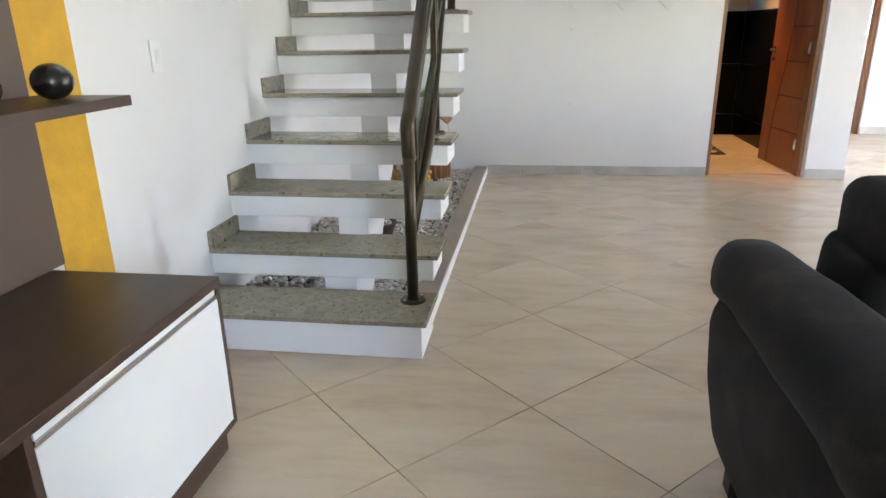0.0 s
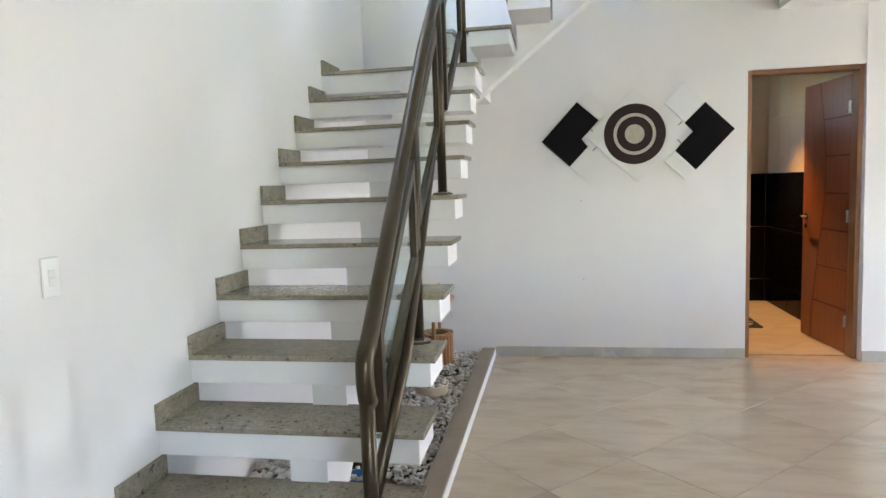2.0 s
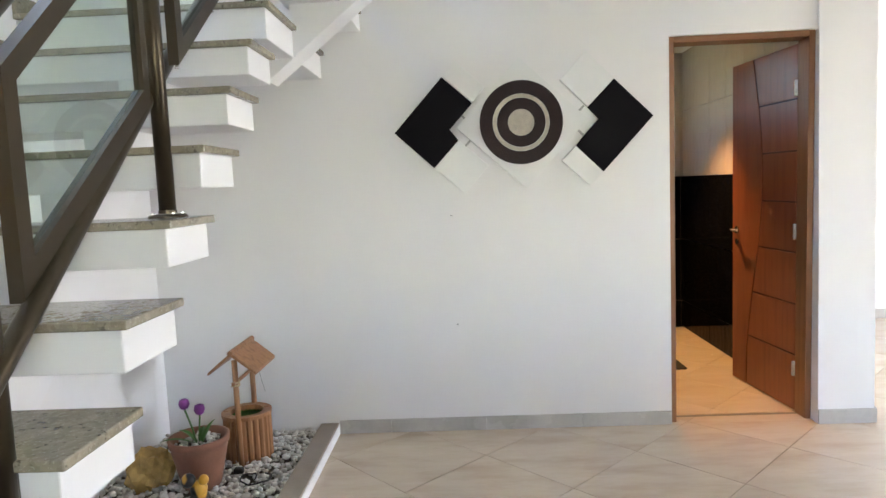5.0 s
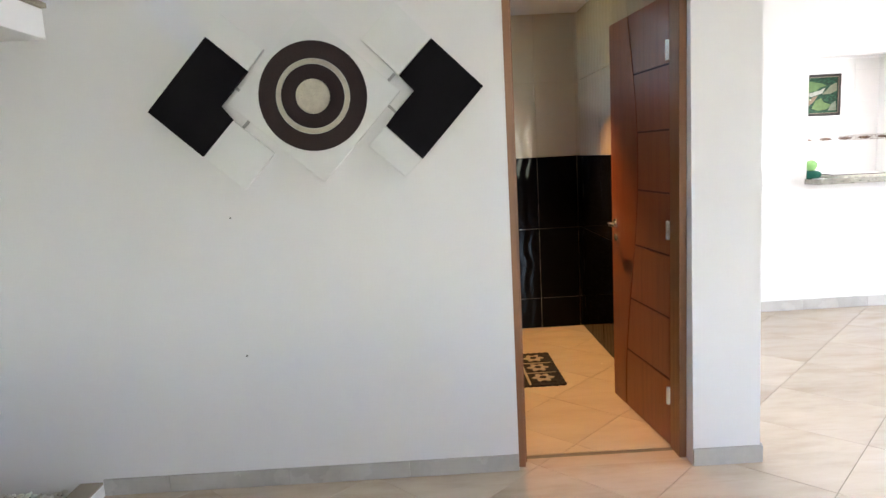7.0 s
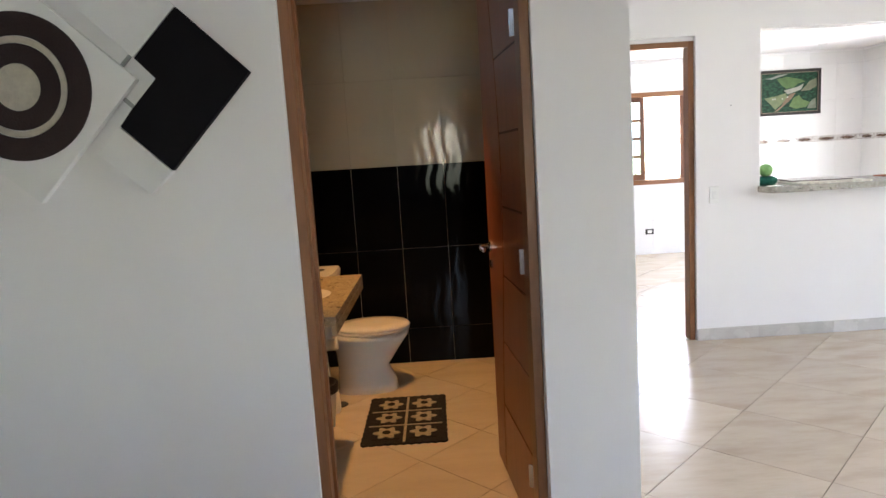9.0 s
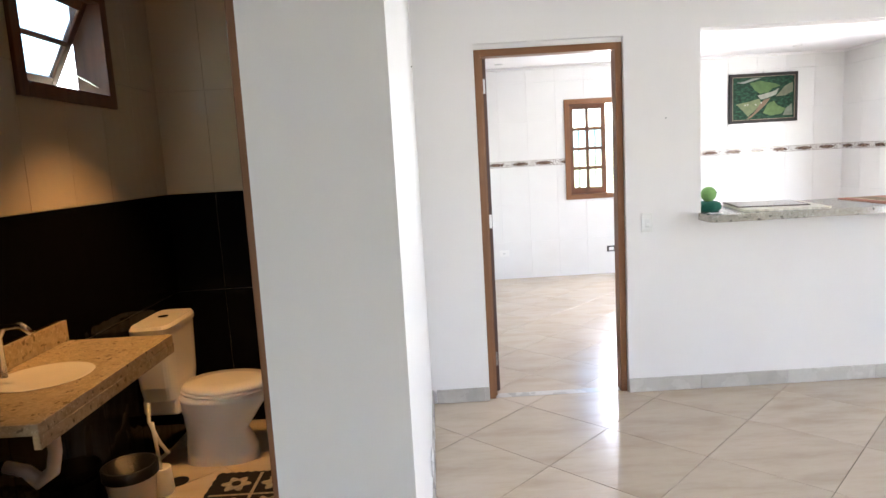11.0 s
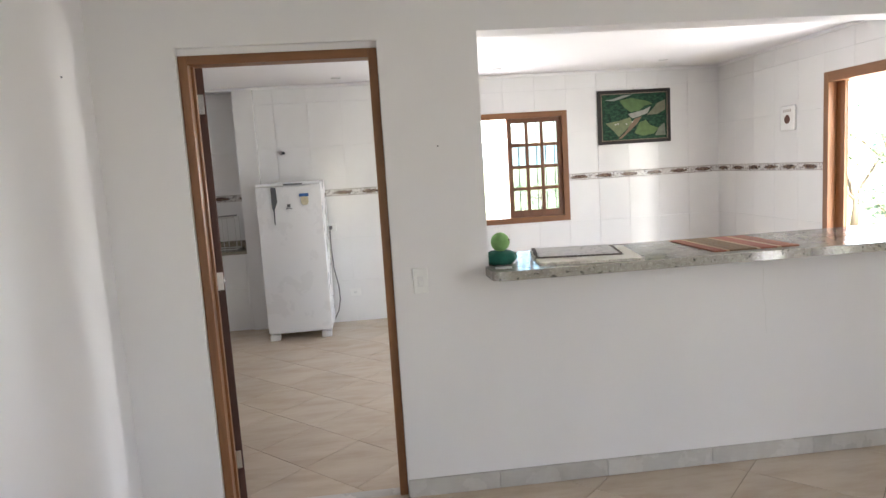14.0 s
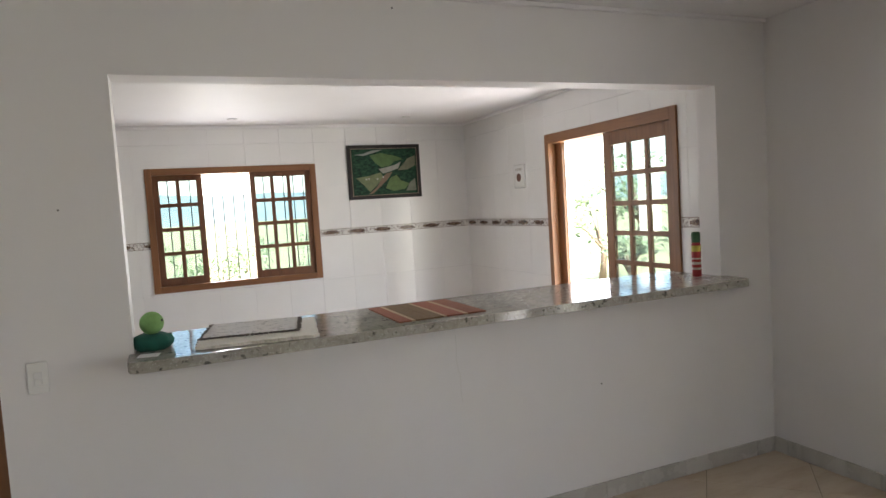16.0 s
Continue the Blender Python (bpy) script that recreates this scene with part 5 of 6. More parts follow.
patch((0.245, 0.259, 0.238), 1, (0.05, 0.88), (0.18, 0.90), (0.32, 0.97), (0.48, 0.985), (0.40, 0.94), (0.20, 0.86))
for u, q in ((0.20, 0.33), (0.24, 0.34), (0.37, 0.33), (0.46, 0.37)):
    patch((0.432, 0.418, 0.382), 4, (u, q), (u + 0.022, q), (u + 0.022, q + 0.03), (u, q + 0.03))
BEAD = plain("dull_brass_bead", (0.22, 0.17, 0.12), 0.45, vary=0.2)
for a in ((PX0 + w - 0.006, PZ0 + w - 0.006, PX1 - w + 0.006, PZ0 + w), (PX0 + w - 0.006, PZ1 - w, PX1 - w + 0.006, PZ1 - w + 0.006), (PX0 + w - 0.006, PZ0 + w, PX0 + w, PZ1 - w), (PX1 - w, PZ0 + w, PX1 - w + 0.006, PZ1 - w)):
    part("bead", box(a[0], PY - 0.031, a[1], a[2], PY - 0.012, a[3]), BEAD, pic, "thin pale inner bead")
part("hook", tube([(6.60, PY - 0.01, PZ1), (6.61, PY - 0.01, PZ1 + 0.018), (6.62, PY - 0.01, PZ1)], 0.003, 6), IRON, pic)
clock = thing("wall_plaque", "white rounded wall plaque with a small brown motif", "plaque", pose(KE - 0.007, 11.30, 1.838, 0, 0, -90))
part("plate", box(-0.105, -0.018, -0.115, 0.105, 0, 0.115, 0.016, 3), WHITEL, clock)
part("motif", tube([(0.0, -0.0185, -0.010), (0.0, -0.0205, -0.010)], 0.040, 20), plain("brown_motif", (0.16, 0.07, 0.05), 0.5, vary=0.5, scale=60), clock)
for k in range(5):
    part("mark", box(-0.055 + 0.024 * k, -0.0198, 0.055, -0.043 + 0.024 * k, -0.0175, 0.080), plain("grey_motif", (0.40, 0.36, 0.33), 0.5), clock)

# fridge
FX0, FX1, FY0, FY1, FZ = 2.607, 3.222, 11.93, KN - 0.012, 1.535
FRW = plain("white_enamel", (0.80, 0.81, 0.82), 0.28, vary=0.005)
fr = thing("fridge", "white single-door fridge standing against the tiled wall", "fridge")
part("cabinet", box(FX0 + 0.004, FY0 + 0.065, 0.055, FX1 - 0.004, FY1 - 0.02, FZ - 0.012, 0.006), FRW, fr)
part("worktop", box(FX0, FY0 + 0.02, FZ - 0.030, FX1, FY1 - 0.02, FZ, 0.010, 3), FRW, fr)
arc = [(FX0 + (FX1 - FX0) * k / 12, FY0 + 0.022 * (2 * k / 12 - 1) ** 2) for k in range(13)]
dr = part("door", prism(arc + [(FX1, FY0 + 0.060), (FX0, FY0 + 0.060)], "z", 0.075, FZ - 0.036, 0.004), FRW, fr)
HG = plain("grey_handle_recess", (0.10, 0.11, 0.12), 0.35)
part("handle", prism([(2.752, 1.495), (2.800, 1.495), (2.806, 1.36), (2.775, 1.285), (2.772, 1.14), (2.762, 1.14), (2.762, 1.275), (2.752, 1.30)], "y", FY0 + 0.012, FY0 - 0.004, 0.002), HG, dr, "dark grey moulded handle")
part("badge", box(2.896, FY0 - 0.003, 1.300, 2.925, FY0 + 0.01, 1.330, 0.001, 1), HG, dr)
part("badge", box(2.880, FY0 - 0.003, 1.285, 2.940, FY0 + 0.01, 1.291), HG, dr)
part("magnet", box(3.015, FY0 - 0.006, 1.395, 3.105, FY0 + 0.014, 1.425, 0.003, 1), plain("blue_magnet", (0.02, 0.10, 0.32), 0.5), dr, "blue magnet")
part("magnet", prism([(3.035, 1.395), (3.095, 1.395), (3.10, 1.34), (3.085, 1.315), (3.045, 1.315), (3.03, 1.34)], "y", FY0 + 0.014, FY0 - 0.004), plain("cream_magnet", (0.62, 0.58, 0.40), 0.5, vary=0.3, scale=60), dr, "cream paper magnet")
part("control_strip", box(2.87, FY0 + 0.016, FZ - 0.024, 3.05, FY0 + 0.024, FZ - 0.010), HG, fr)
part("hinge_cover", box(FX1 - 0.10, FY0 + 0.01, FZ - 0.034, FX1 - 0.02, FY0 + 0.05, FZ - 0.028), PLASTIC, fr)
for x in (FX0 + 0.01, FX1 - 0.105):
    part("foot", box(x, FY0 + 0.005, 0.0, x + 0.095, FY0 + 0.09, 0.055, 0.008), PLASTIC, fr)
part("rear_foot", box(FX0 + 0.05, FY1 - 0.12, 0.0, FX1 - 0.05, FY1 - 0.06, 0.056), BLACKP, fr)
pc = thing("power_cord", "grey power cord hanging from the socket beside the fridge", "cable")
part("cord", tube([(3.245, KN - 0.022, 1.03), (3.235, KN - 0.05, 0.99), (3.235, KN - 0.05, 0.80), (3.245, KN - 0.04, 0.60), (3.280, KN - 0.035, 0.40), (3.285, KN - 0.04, 0.26), (3.262, KN - 0.05, 0.14), (3.21, KN - 0.06, 0.045), (3.15, KN - 0.07, 0.03)], 0.006, 8), plain("grey_cord", (0.12, 0.12, 0.12), 0.5), pc, smooth=True)
part("plug", box(3.228, KN - 0.052, 1.01, 3.262, KN - 0.018, 1.05, 0.008), plain("grey_plug", (0.12, 0.12, 0.12), 0.5), pc)
tap = thing("water_point", "black wall tap stub on the tiles", "tap")
part("stub", tube([(2.826, KN - 0.006, 1.838), (2.826, KN - 0.05, 1.838)], 0.016, 14), BLACKP, tap)
part("flange", tube([(2.80, KN - 0.0065, 1.842), (2.80, KN - 0.012, 1.842)], 0.024, 14), CHROME, tap)
part("spindle", tube([(2.815, KN - 0.012, 1.842), (2.755, KN - 0.014, 1.846)], 0.004, 8), CHROME, tap)

# niche with a granite ledge, a wire rack and a hanging bag
ledge = thing("granite_ledge", "dark speckled granite ledge in the kitchen niche", "ledge")
part("slab", box(KW, KN - 0.03, 0.816, 2.36, KN + 0.355, 0.85, 0.003), STONE, ledge)
part("upstand", box(KW, KN + 0.335, 0.851, 2.36, KN + 0.355, 0.93, 0.003), STONE, ledge)
rack = thing("dish_rack", "white wire dish rack standing on the granite ledge", "dish rack")
WIRE = plain("white_wire", (0.55, 0.55, 0.53), 0.4, 0.2)
RXA, RXB, RYA, RYB = 1.72, 2.24, KN + 0.08, KN + 0.30
for z in (0.865, 1.20):
    part("wire_rail", tube([(RXA, RYA, z), (RXB, RYA, z), (RXB, RYB, z), (RXA, RYB, z), (RXA, RYA, z)], 0.004, 8), WIRE, rack)
part("top_rail", tube([(RXA - 0.01, RYA - 0.005, 1.205), (RXB + 0.03, RYA - 0.005, 1.225)], 0.007, 8), IRON, rack)
for k in range(5):
    x = RXA + (RXB - RXA) * k / 4
    part("upright", tube([(x, RYA, 0.851), (x, RYA, 1.20)], 0.0035, 8), WIRE, rack)
    part("upright", tube([(x, RYB, 0.851), (x, RYB, 1.20)], 0.0035, 8), WIRE, rack)
for k in range(8):
    z = 0.90 + 0.035 * k
    part("cross_wire", tube([(RXA + 0.02, RYA, z), (RXA + 0.15, RYA, z)], 0.002, 6), WIRE, rack)
cl = thing("cloth", "crumpled cream cloth on the granite ledge", "cloth")
bm = ball((1.72, KN + 0.02, 0.868), 0.03, (4.6, 1.2, 0.6), 24, 12)
for v in bm.verts:
    v.co.z += 0.012 * noise.noise(v.co * 18) if v.co.z > 0.856 else 0
part("fabric", bm, plain("cream_cloth", (0.55, 0.48, 0.36), 0.9, bump=0.3), cl, smooth=True)
bag = thing("carrier_bag", "dark green plastic carrier bag hanging on a hook", "bag")
bm = bmesh.new()
rows = []
BY = KN + 0.36 - 0.007
for z, w, dpt in ((1.90, 0.018, 0.010), (1.87, 0.050, 0.018), (1.80, 0.062, 0.034), (1.68, 0.096, 0.052), (1.56, 0.108, 0.060), (1.46, 0.100, 0.056), (1.39, 0.070, 0.044), (1.365, 0.030, 0.022)):
    r = []
    for k in range(18):
        a = 2 * math.pi * k / 18
        q = 1 + 0.30 * noise.noise(Vector((math.cos(a) * 2, math.sin(a) * 2, z * 9)))
        r.append(bm.verts.new((1.81 + 1.22 * w * q * math.cos(a), BY - 0.062 + dpt * q * math.sin(a), z)))
    rows.append(r)
for a, b in zip(rows, rows[1:]):
    for k in range(18):
        bm.faces.new((a[k], a[(k + 1) % 18], b[(k + 1) % 18], b[k]))
bm.faces.new(rows[0])
bm.faces.new(rows[-1])
part("bag_body", bm, plain("dark_green_film", (0.006, 0.085, 0.06), 0.4, vary=0.4, scale=18, bump=0.5, bscale=25), bag, smooth=True)
part("handle", tube([(1.79, BY - 0.055, 1.88), (1.795, BY - 0.04, 1.93), (1.81, BY - 0.03, 1.945), (1.825, BY - 0.04, 1.93), (1.83, BY - 0.055, 1.88)], 0.006, 8), plain("dark_green_film_handle", (0.006, 0.075, 0.055), 0.4), bag, smooth=True)
part("hook", tube([(1.81, BY, 1.945), (1.81, BY - 0.045, 1.942), (1.81, BY - 0.05, 1.965)], 0.004, 8), CHROME, bag)


def downlight(x, y, z):
    t = thing("downlight", "small round recessed ceiling spotlight, switched off", "ceiling light", group="kitchen downlights")
    part("ring", lathe([(0.030, z), (0.046, z - 0.001), (0.045, z - 0.007), (0.034, z - 0.008), (0.030, z - 0.002)], 24, (x, y)), WHITEL, t, smooth=True)
    part("lens", lathe([(0, z - 0.003), (0.0335, z - 0.003), (0.0335, z)], 20, (x, y)), plain("frosted_lens", (0.5, 0.5, 0.5), 0.3), t)


for x, y in ((5.03, 12.08), (6.70, 11.98), (3.44, 12.15)):
    downlight(x, y, KCEIL)
cornice = part("trim", box(KW, KN - 0.03, KCEIL - 0.028, KE, KN - 0.0065, KCEIL - 0.0005, 0.004), CEILP)
tagged(cornice, "narrow white plaster cornice under the kitchen ceiling", "cornice", kind="structure")
cornice = part("trim", box(KE - 0.03, HALL + 0.16, KCEIL - 0.028, KE - 0.0065, KN - 0.031, KCEIL - 0.0005, 0.004), CEILP)
tagged(cornice, "narrow white plaster cornice under the kitchen ceiling", "cornice", kind="structure")
cornice = part("trim", box(2.6, HALL - 0.022, CEIL - 0.022, EAST, HALL - 0.0005, CEIL - 0.0005, 0.004), CEILP)
tagged(cornice, "narrow white plaster cornice in the living room", "cornice", kind="structure")
# tiled pier beside the niche
tagged(part("pier", box(2.36, KN - 0.045, 0.0, 2.565, KN - 0.0065, KCEIL - 0.029, 0.002), KTILE), "white tiled pier beside the fridge", "pier", kind="structure")

# ---------------------------------------------------------------- bathroom
PORC = plain("white_porcelain", (0.78, 0.75, 0.70), 0.10, vary=0.02)
wc = thing("toilet", "white porcelain toilet with a close-coupled cistern", "toilet")
TY = 8.03


def oval(cx, cy, rx, ry, z, n=28, square=1.0):
    out = []
    for k in range(n):
        a = 2 * math.pi * k / n
        c, s = math.cos(a), math.sin(a)
        out.append((cx + rx * abs(c) ** square * (1 if c > 0 else -1), cy + ry * abs(s) ** square * (1 if s > 0 else -1), z))
    return out


def loft(rings, bm=None):
    bm = bm or bmesh.new()
    vs = [[bm.verts.new(p) for p in r] for r in rings]
    for a, b in zip(vs, vs[1:]):
        for k in range(len(a)):
            bm.faces.new((a[k], a[(k + 1) % len(a)], b[(k + 1) % len(a)], b[k]))
    bm.faces.new(vs[0])
    bm.faces.new(vs[-1])
    return bm


part("bowl", loft([oval(1.45, TY, 0.19, 0.115, 0.0, square=0.75), oval(1.45, TY, 0.185, 0.11, 0.06, square=0.75), oval(1.43, TY, 0.16, 0.10, 0.16, square=0.85), oval(1.46, TY, 0.20, 0.14, 0.26), oval(1.48, TY, 0.245, 0.18, 0.35), oval(1.48, TY, 0.25, 0.185, 0.385)]), PORC, wc, smooth=True)
part("seat", loft([oval(1.50, TY, 0.235, 0.182, 0.386), oval(1.50, TY, 0.24, 0.188, 0.393), oval(1.50, TY, 0.238, 0.186, 0.405)]), PORC, wc, smooth=True)
part("lid", loft([oval(1.505, TY, 0.235, 0.182, 0.407), oval(1.505, TY, 0.24, 0.186, 0.414), oval(1.505, TY, 0.225, 0.17, 0.430), oval(1.505, TY, 0.14, 0.10, 0.436)]), PORC, wc, smooth=True)
part("shelf", box(BW + 0.012, TY - 0.14, 0.30, 1.30, TY + 0.14, 0.388, 0.02, 3), PORC, wc)
tank = part("cistern", loft([oval(1.205, TY, 0.085, 0.165, 0.386, square=0.35), oval(1.205, TY, 0.092, 0.185, 0.46, square=0.35), oval(1.207, TY, 0.097, 0.20, 0.74, square=0.35)]), PORC, wc, smooth=False)
lid = part("cistern_lid", loft([oval(1.207, TY, 0.102, 0.208, 0.741, square=0.35), oval(1.207, TY, 0.104, 0.210, 0.765, square=0.35), oval(1.207, TY, 0.095, 0.20, 0.782, square=0.35)]), PORC, tank)
part("flush_button", lathe([(0.026, 0.780), (0.026, 0.788), (0, 0.789)], 20, (1.205, TY + 0.01)), CHROME, lid)
part("hose", tube([(1.16, TY - 0.17, 0.385), (1.165, TY - 0.20, 0.30), (1.22, TY - 0.23, 0.20), (1.25, TY - 0.22, 0.14), (1.20, TY - 0.20, 0.10), (BW + 0.012, TY - 0.18, 0.11)], 0.009, 10), PLASTIC, wc, "white flexible hose", True)

vanity = thing("vanity_top", "ochre granite washbasin top with an undermounted white basin", "washbasin")
VZ, VY0, VY1, VX1 = 0.868, 6.42, 7.33, 1.55
bm = box(BW + 0.008, VY0, VZ - 0.035, VX1, VY1, VZ, 0.003)
part("slab", bm, BSTONE, vanity)
part("front_apron", box(VX1 - 0.02, VY0, VZ - 0.075, VX1 + 0.001, VY1, VZ - 0.0355, 0.002), BSTONE, vanity)
part("splashback", box(BW + 0.008, VY0, VZ + 0.0005, BW + 0.026, VY1, VZ + 0.085, 0.002), BSTONE, vanity)
part("basin", lathe([(0.155, VZ + 0.002), (0.150, VZ + 0.003), (0.135, VZ + 0.0015), (0.05, VZ + 0.001), (0, VZ + 0.001)], 32, (1.31, 6.85)), PORC, vanity, smooth=True)
tp_ = part("tap", tube([(1.17, 6.86, VZ), (1.17, 6.86, VZ + 0.14), (1.19, 6.86, VZ + 0.175), (1.25, 6.86, VZ + 0.18), (1.285, 6.86, VZ + 0.15)], 0.011, 12), CHROME, vanity, "chrome basin tap", True)
part("tap_lever", tube([(1.17, 6.86, VZ + 0.14), (1.14, 6.90, VZ + 0.17)], 0.007, 10), CHROME, tp_)
part("waste_pipe", tube([(1.31, 6.85, VZ - 0.036), (1.31, 6.85, 0.60), (1.28, 6.87, 0.52), (1.22, 6.88, 0.48), (1.18, 6.88, 0.52), (BW + 0.008, 6.88, 0.54)], 0.022, 12), PLASTIC, vanity, "white trap pipe", True)
bin_ = thing("waste_bin", "small pale plastic waste bin under the washbasin", "bin")
part("bucket", lathe([(0, 0.001), (0.085, 0.001), (0.11, 0.235), (0.116, 0.24), (0.113, 0.246), (0.103, 0.238), (0.080, 0.012), (0, 0.012)], 30, (1.235, 7.46)), PLASTIC, bin_, smooth=True)
part("liner", lathe([(0.1175, 0.205), (0.119, 0.252), (0.105, 0.254), (0.088, 0.12), (0, 0.10)], 30, (1.235, 7.46)), plain("black_bin_liner", (0.012, 0.012, 0.013), 0.35, bump=0.4), bin_, "black liner", True)
br = thing("toilet_brush", "white toilet brush in its holder", "toilet brush")
part("holder", lathe([(0, 0.001), (0.045, 0.001), (0.052, 0.02), (0.045, 0.13), (0.040, 0.135), (0, 0.12)], 20, (1.275, 7.665)), PLASTIC, br, smooth=True)
part("stick", tube([(1.275, 7.665, 0.11), (1.262, 7.66, 0.36)], 0.009, 10), PLASTIC, br, smooth=True)
dn = thing("floor_drain", "round dark floor drain in the bathroom tiles", "drain")
part("grate", lathe([(0, 0.0035), (0.045, 0.0035), (0.052, 0.001), (0.052, 0.0003)], 24, (1.30, 7.775)), BLACKP, dn)
RUGB = plain("black_wool", (0.016, 0.014, 0.013), 0.95, vary=0.4, scale=60, bump=0.6, bscale=180)
RUGC = plain("cream_wool", (0.45, 0.38, 0.26), 0.95, vary=0.5, scale=55, bump=0.6, bscale=180)
rug = thing("crochet_rug", "black crocheted rug with six cream flower squares", "rug")
part("ground_weave", ragged(1.715, 7.49, 0.222, 0.325, 0, 0.0005, 0.009, 0.03, 22, 8), RUGB, rug)
for i in range(2):
    for j in range(3):
        cx, cy = 1.715 + (i - 0.5) * 0.195, 7.49 + (j - 1) * 0.198
        fl = part("square", ragged(cx, cy, 0.074, 0.074, 0, 0.009, 0.0115, 0.02, 8, 20 + i * 3 + j), RUGB, rug)
        pts_ = [(cx + (0.060 + 0.014 * math.cos(6 * a)) * math.cos(a), cy + (0.060 + 0.014 * math.cos(6 * a)) * math.sin(a)) for a in [2 * math.pi * k / 36 for k in range(36)]]
        part("flower", prism(pts_, "z", 0.0115, 0.015), RUGC, fl)
        part("flower_centre", tube([(cx, cy, 0.015), (cx, cy, 0.018)], 0.022, 14), RUGB, fl)
for xx in (1.715,):
    part("seam", box(xx - 0.007, 7.18, 0.009, xx + 0.007, 7.80, 0.0125), RUGC, rug)
for yy in (7.391, 7.589):
    part("seam", box(1.515, yy - 0.005, 0.009, 1.915, yy + 0.005, 0.012), RUGC, rug)
bwn = thing("window_2", "small brown wooden awning window, tilted open", "window", kind="structure")
y0, y1, z0, z1 = BWIN
for a in ((y0, z0, y0 + 0.06, z1), (y1 - 0.06, z0, y1, z1), (y0 + 0.06, z0, y1 - 0.06, z0 + 0.06), (y0 + 0.06, z1 - 0.06, y1 - 0.06, z1)):
    part("frame_bar", box(BW - 0.13, a[0], a[1], BW + 0.022, a[2], a[3], 0.003), WINW, bwn)
lf = thing("sash", "", "")
for key in ("label", "category"):
    if key in lf:
        del lf[key]
lf.parent = bwn
lf.location = (BW - 0.03, 0, z1 - 0.06)
lf.rotation_euler = (0, radians(28), 0)
hgt, wid0, wid1 = z1 - z0 - 0.12, y0 + 0.065, y1 - 0.065
for a in ((wid0, -hgt, wid0 + 0.045, 0), (wid1 - 0.045, -hgt, wid1, 0), (wid0 + 0.045, -hgt, wid1 - 0.045, -hgt + 0.045), (wid0 + 0.045, -0.045, wid1 - 0.045, 0), (wid0 + 0.045, -hgt / 2 - 0.012, wid1 - 0.045, -hgt / 2 + 0.012)):
    part("sash_bar", box(-0.03, a[0], a[1], 0.0, a[2], a[3], 0.002, 1), WINW, lf)
g = part("pane", box(-0.017, wid0 + 0.045, -hgt + 0.045, -0.013, wid1 - 0.045, -0.045), PANE, lf)
g.visible_shadow = False
part("stay", tube([(BW - 0.02, y1 - 0.08, z0 + 0.10), (BW - 0.14, y1 - 0.09, z0 + 0.18)], 0.005, 8), CHROME, bwn)
cl_ = thing("ceiling_lamp", "small round bathroom ceiling lamp", "ceiling light")
part("ring", lathe([(0.085, BCEIL), (0.105, BCEIL - 0.002), (0.100, BCEIL - 0.018), (0.085, BCEIL - 0.02)], 28, (1.75, 7.45)), WHITEL, cl_, smooth=True)

# ---------------------------------------------------------------- outdoors
GRASS = plain("grass", (0.20, 0.21, 0.11), 0.9, vary=0.4, scale=0.8, bump=0.3, bscale=8)
tagged(part("ground", box(-600, -600, -0.6, 600, 600, -0.13), GRASS), "green grass reaching to the horizon", "ground", kind="structure")
tagged(part("pavement", box(KE + 0.16, 8.0, -0.13, KE + 3.2, 14.5, -0.02), plain("pale_concrete", (0.50, 0.48, 0.44), 0.8, vary=0.15, scale=2, bump=0.15)), "pale concrete terrace outside the garden door", "terrace", kind="structure")
post = thing("terrace_post", "white painted terrace post", "post")
part("shaft", box(8.52, 12.05, -0.02, 8.66, 12.19, 2.75, 0.006), STEPP, post)
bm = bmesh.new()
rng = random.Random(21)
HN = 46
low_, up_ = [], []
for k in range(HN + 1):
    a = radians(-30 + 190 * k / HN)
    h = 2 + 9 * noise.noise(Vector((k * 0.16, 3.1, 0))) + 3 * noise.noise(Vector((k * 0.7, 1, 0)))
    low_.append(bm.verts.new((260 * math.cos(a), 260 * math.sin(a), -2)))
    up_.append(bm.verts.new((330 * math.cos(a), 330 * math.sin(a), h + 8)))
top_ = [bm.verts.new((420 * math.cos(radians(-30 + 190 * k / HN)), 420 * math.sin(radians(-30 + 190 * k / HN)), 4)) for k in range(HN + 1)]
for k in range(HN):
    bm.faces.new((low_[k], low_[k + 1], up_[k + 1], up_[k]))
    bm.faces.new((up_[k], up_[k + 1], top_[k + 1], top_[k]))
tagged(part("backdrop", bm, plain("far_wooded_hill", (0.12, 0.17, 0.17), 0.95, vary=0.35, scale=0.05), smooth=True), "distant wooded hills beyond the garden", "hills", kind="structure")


def leaf_mat(name, c):
    n = Nodes(name)
    geo = n.add("NewGeometry")
    col = n.ramp(geo.outputs["Random Per Island"], [(0.0, tuple(x * 0.55 for x in c)), (0.6, c), (1.0, tuple(min(1, x * 1.7) for x in c))])
    n.set(Base_Color=col, Roughness=0.55, Subsurface_Weight=0.0)
    return n.m


BARK = plain("bark", (0.14, 0.10, 0.07), 0.9, vary=0.3, bump=0.5)


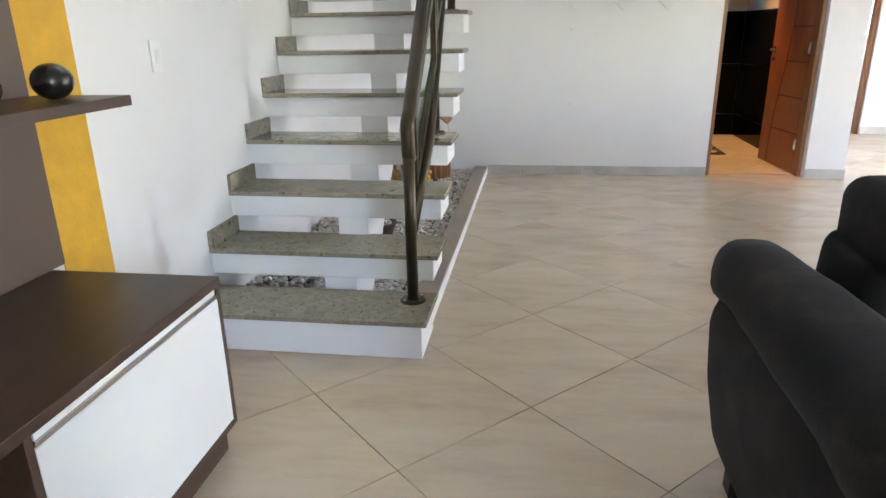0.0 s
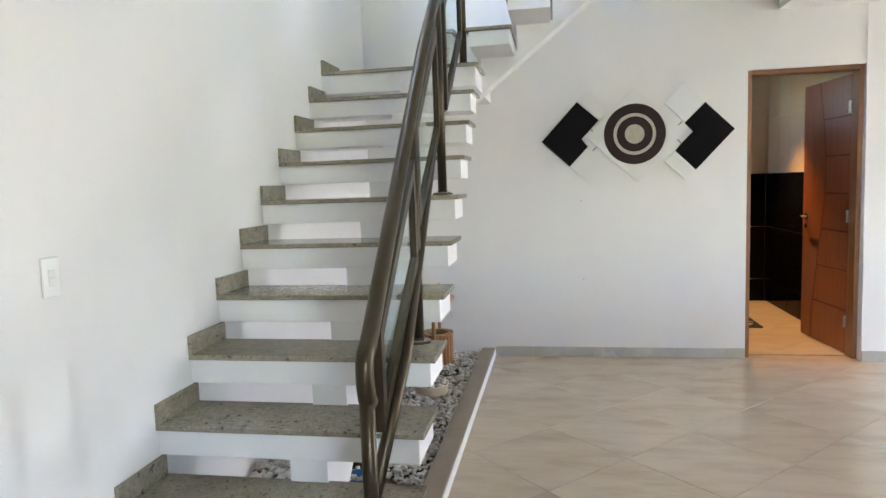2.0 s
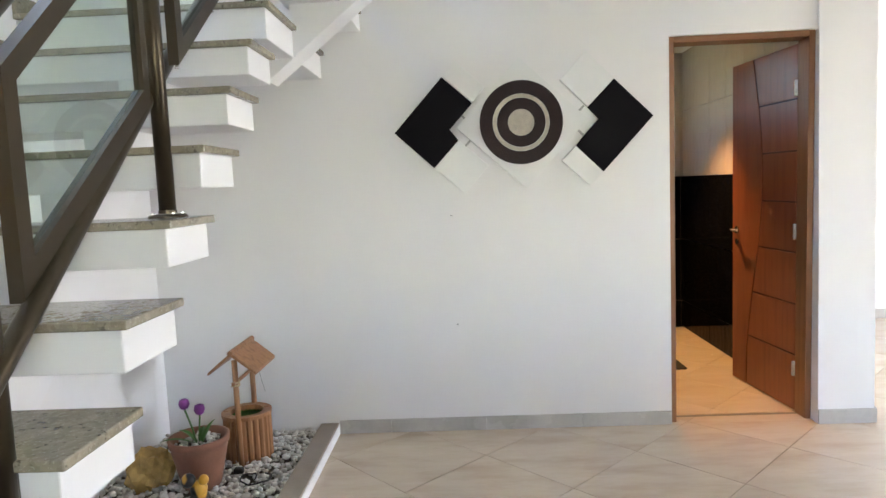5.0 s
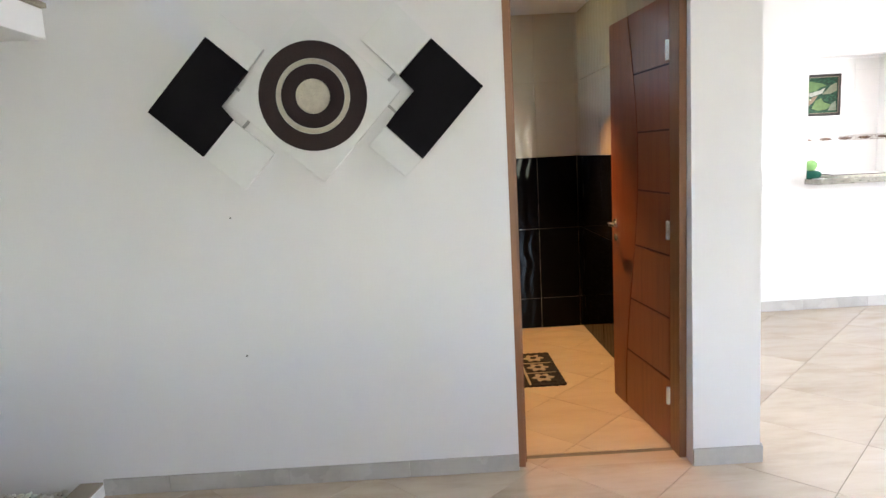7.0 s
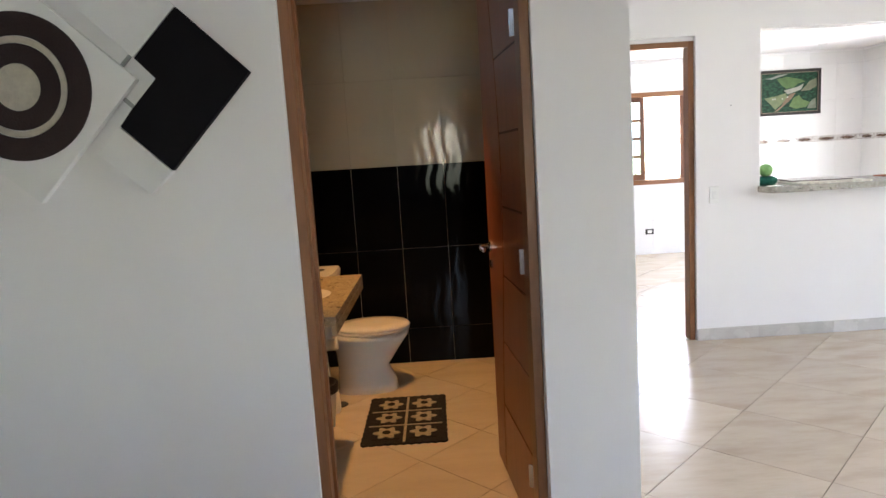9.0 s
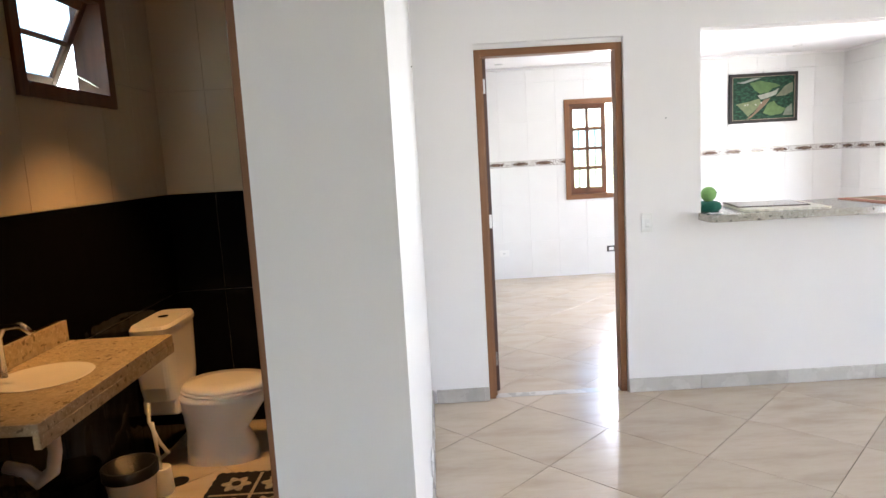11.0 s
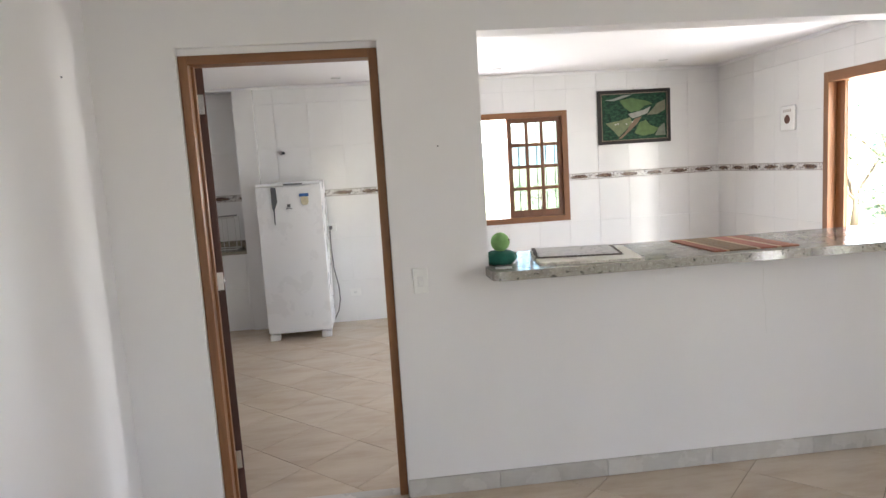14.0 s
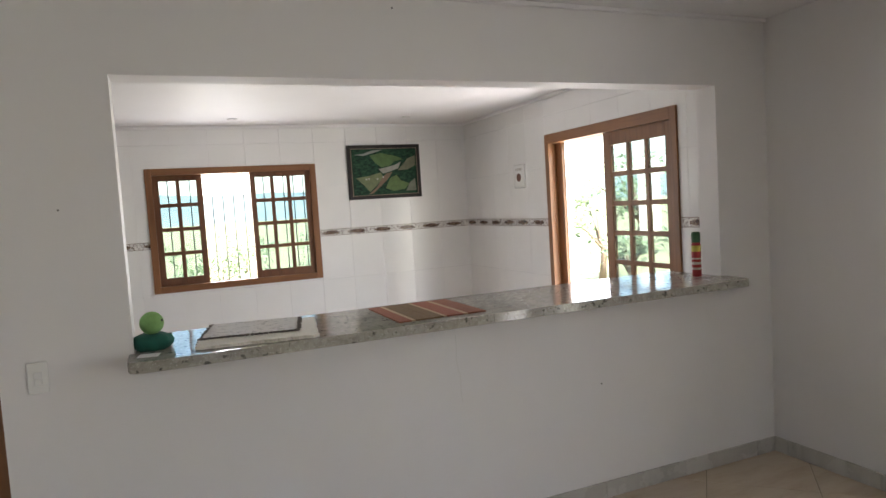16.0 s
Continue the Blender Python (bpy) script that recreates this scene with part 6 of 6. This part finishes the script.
def tree(name, label, x, y, h, r, seed, mat, clumps=16, leaves=48):
    """A trunk with limbs and a crown of loose leaf clumps."""
    rng = random.Random(seed)
    t = thing(name, label, "tree" if h > 2.2 else "shrub")
    z0 = -0.13
    part("trunk", tube([(x, y, z0), (x + 0.03 * h, y, z0 + h * 0.25), (x - 0.02 * h, y + 0.02 * h, z0 + h * 0.6)], [0.035 * h, 0.025 * h, 0.012 * h], 10), BARK, t, smooth=True)
    verts, faces = [], []
    for k in range(clumps):
        a, e, q = rng.uniform(0, 6.28), rng.uniform(-0.75, 1.0), rng.uniform(0.35, 1.0)
        cx, cy, cz = x + r * q * math.cos(a) * math.cos(e), y + r * q * math.sin(a) * math.cos(e), z0 + h * 0.58 + h * 0.42 * math.sin(e) * q
        if k % 4 == 0:
            part("limb", tube([(x, y, z0 + h * 0.3), ((x + cx) / 2, (y + cy) / 2, (z0 + h * 0.35 + cz) / 2), (cx, cy, cz)], [0.014 * h, 0.009 * h, 0.003 * h], 6), BARK, t, smooth=True)
        cr = r * rng.uniform(0.20, 0.38)
        for _ in range(leaves):
            d = Vector((rng.gauss(0, 1), rng.gauss(0, 1), rng.gauss(0, 0.8)))
            p = Vector((cx, cy, cz)) + d * cr * 0.5
            u = Vector((rng.gauss(0, 1), rng.gauss(0, 1), rng.gauss(0, 1))).normalized()
            w = u.orthogonal().normalized()
            s = rng.uniform(0.03, 0.075) * (0.6 + 0.25 * h)
            b = len(verts)
            verts += [p - u * s, p + w * s * 0.42 + u * s * 0.1, p + u * s, p - w * s * 0.42 + u * s * 0.1]
            faces.append((b, b + 1, b + 2, b + 3))
    me = bpy.data.meshes.new("crown")
    me.from_pydata([tuple(v) for v in verts], [], faces)
    me.materials.append(mat)
    c = new("crown", me)
    c.parent = t
    return t


LG = leaf_mat("light_foliage", (0.12, 0.17, 0.09))
DG = leaf_mat("dark_foliage", (0.08, 0.13, 0.05))
for k, (x, y, h, r, m) in enumerate(((11.3, 14.4, 1.45, 0.7, LG), (12.4, 16.6, 2.3, 1.1, DG), (11.0, 17.5, 1.4, 0.9, LG), (13.4, 14.6, 1.7, 0.9, DG), (16.5, 20.4, 3.4, 1.5, LG),
                                     (3.4, 20.5, 0.95, 1.0, LG), (5.4, 21.2, 1.05, 1.1, DG), (7.6, 20.2, 0.9, 1.0, LG), (2.0, 24.5, 1.2, 1.3, DG), (6.5, 27.0, 1.3, 1.6, LG), (3.6, 29.0, 1.4, 1.7, DG), (9.4, 27.5, 1.4, 1.6, LG))):
    tree("tree" if h > 2.2 else "shrub", "leafy green tree in the sunlit garden" if h > 2.2 else "loose green garden shrub in the sun", x, y, h, r, 40 + k, m)

# ---------------------------------------------------------------- tiles on the walls
kn = bpy.data.objects["wall_kitchen_north"]
cols = [2.565] + [3.446 + TW * k for k in range(-2, 13) if 2.57 < 3.446 + TW * k < KE - 0.02] + [KE]
tile_wall(kn, "y", KN, -1, cols, KROWS, [(KWIN[0] + 0.001, KWIN[1] - 0.001, KWIN[2], KWIN[3])], KTILE)
ke = bpy.data.objects["wall_kitchen_east"]
cols = [HALL + 0.15] + [KN - TW * k for k in range(11, 0, -1) if KN - TW * k > HALL + 0.17] + [KN - 0.006]
tile_wall(ke, "x", KE, -1, cols, KROWS, [(SLIDE[0] + 0.001, SLIDE[1] - 0.001, SLIDE[2], SLIDE[3])], KTILE)
cols = [KW + TW * k for k in range(0, 4) if KW + TW * k < 2.34] + [2.36]
tile_wall(bpy.data.objects["wall_kitchen_niche"], "y", KN, -1, cols, [(0.0, 0.45, None), (0.45, 0.815, None)], [], KTILE)
tile_wall(bpy.data.objects["wall_kitchen_niche_back"], "y", KN + 0.36, -1, cols, [r for r in KROWS if r[0] > 0.9] + [(0.86, 0.905, None)], [], KTILE)
BROWS = [(0.0, 0.25, BLACKT), (0.25, 0.825, BLACKT), (0.825, 1.402, BLACKT), (1.402, 1.98, None), (1.98, BCEIL, None)]
cols = [BW] + [2.342 - 0.32 * k for k in range(3, -1, -1)] + [BE]
tile_wall(bpy.data.objects["wall_bath_north"], "y", BN, -1, cols, BROWS, [], BEIGET, 0.0013)
cols = [ART + 0.14] + [BN - 0.32 * k for k in range(7, 0, -1) if BN - 0.32 * k > ART + 0.16] + [BN - 0.006]
tile_wall(bpy.data.objects["wall_bath_west"], "x", BW, 1, cols, BROWS, [(BWIN[0], BWIN[1], BWIN[2], BWIN[3])], BEIGET, 0.0013)
tile_wall(bpy.data.objects["wall_pillar"], "x", BE, -1, cols, BROWS, [], BEIGET, 0.0013)

# ---------------------------------------------------------------- floor tiles
PITCH = 0.777
tiled_floor("floor", "polished beige porcelain floor tiles laid diagonally", [(LEFT, SOUTH, EAST, ART), (PIL - 0.03, ART, EAST, HALL + 0.06), (BDOOR[0], ART, BDOOR[1], ART + 0.10)], PITCH, 1.53, 3.785, TILE, GROUT, (LEFT - 0.1, SOUTH - 0.1, -0.12, EAST + 0.1, HALL + 0.06, -0.004))
tiled_floor("floor_kitchen", "polished beige porcelain kitchen tiles laid diagonally", [(KW, HALL + 0.06, KE + 0.16, KN)], 0.583, 12.30, 5.80, TILE, GROUT, (KW - 0.1, HALL + 0.061, -0.12, KE + 0.16, KN + 0.3, -0.004))
tiled_floor("floor_bath", "cream porcelain bathroom floor tiles", [(BW, ART + 0.14, BE, BN)], 0.62, 0.1, 0.2, BTILE, GROUT, (BW, ART + 0.141, -0.003, BE, BN, -0.002))
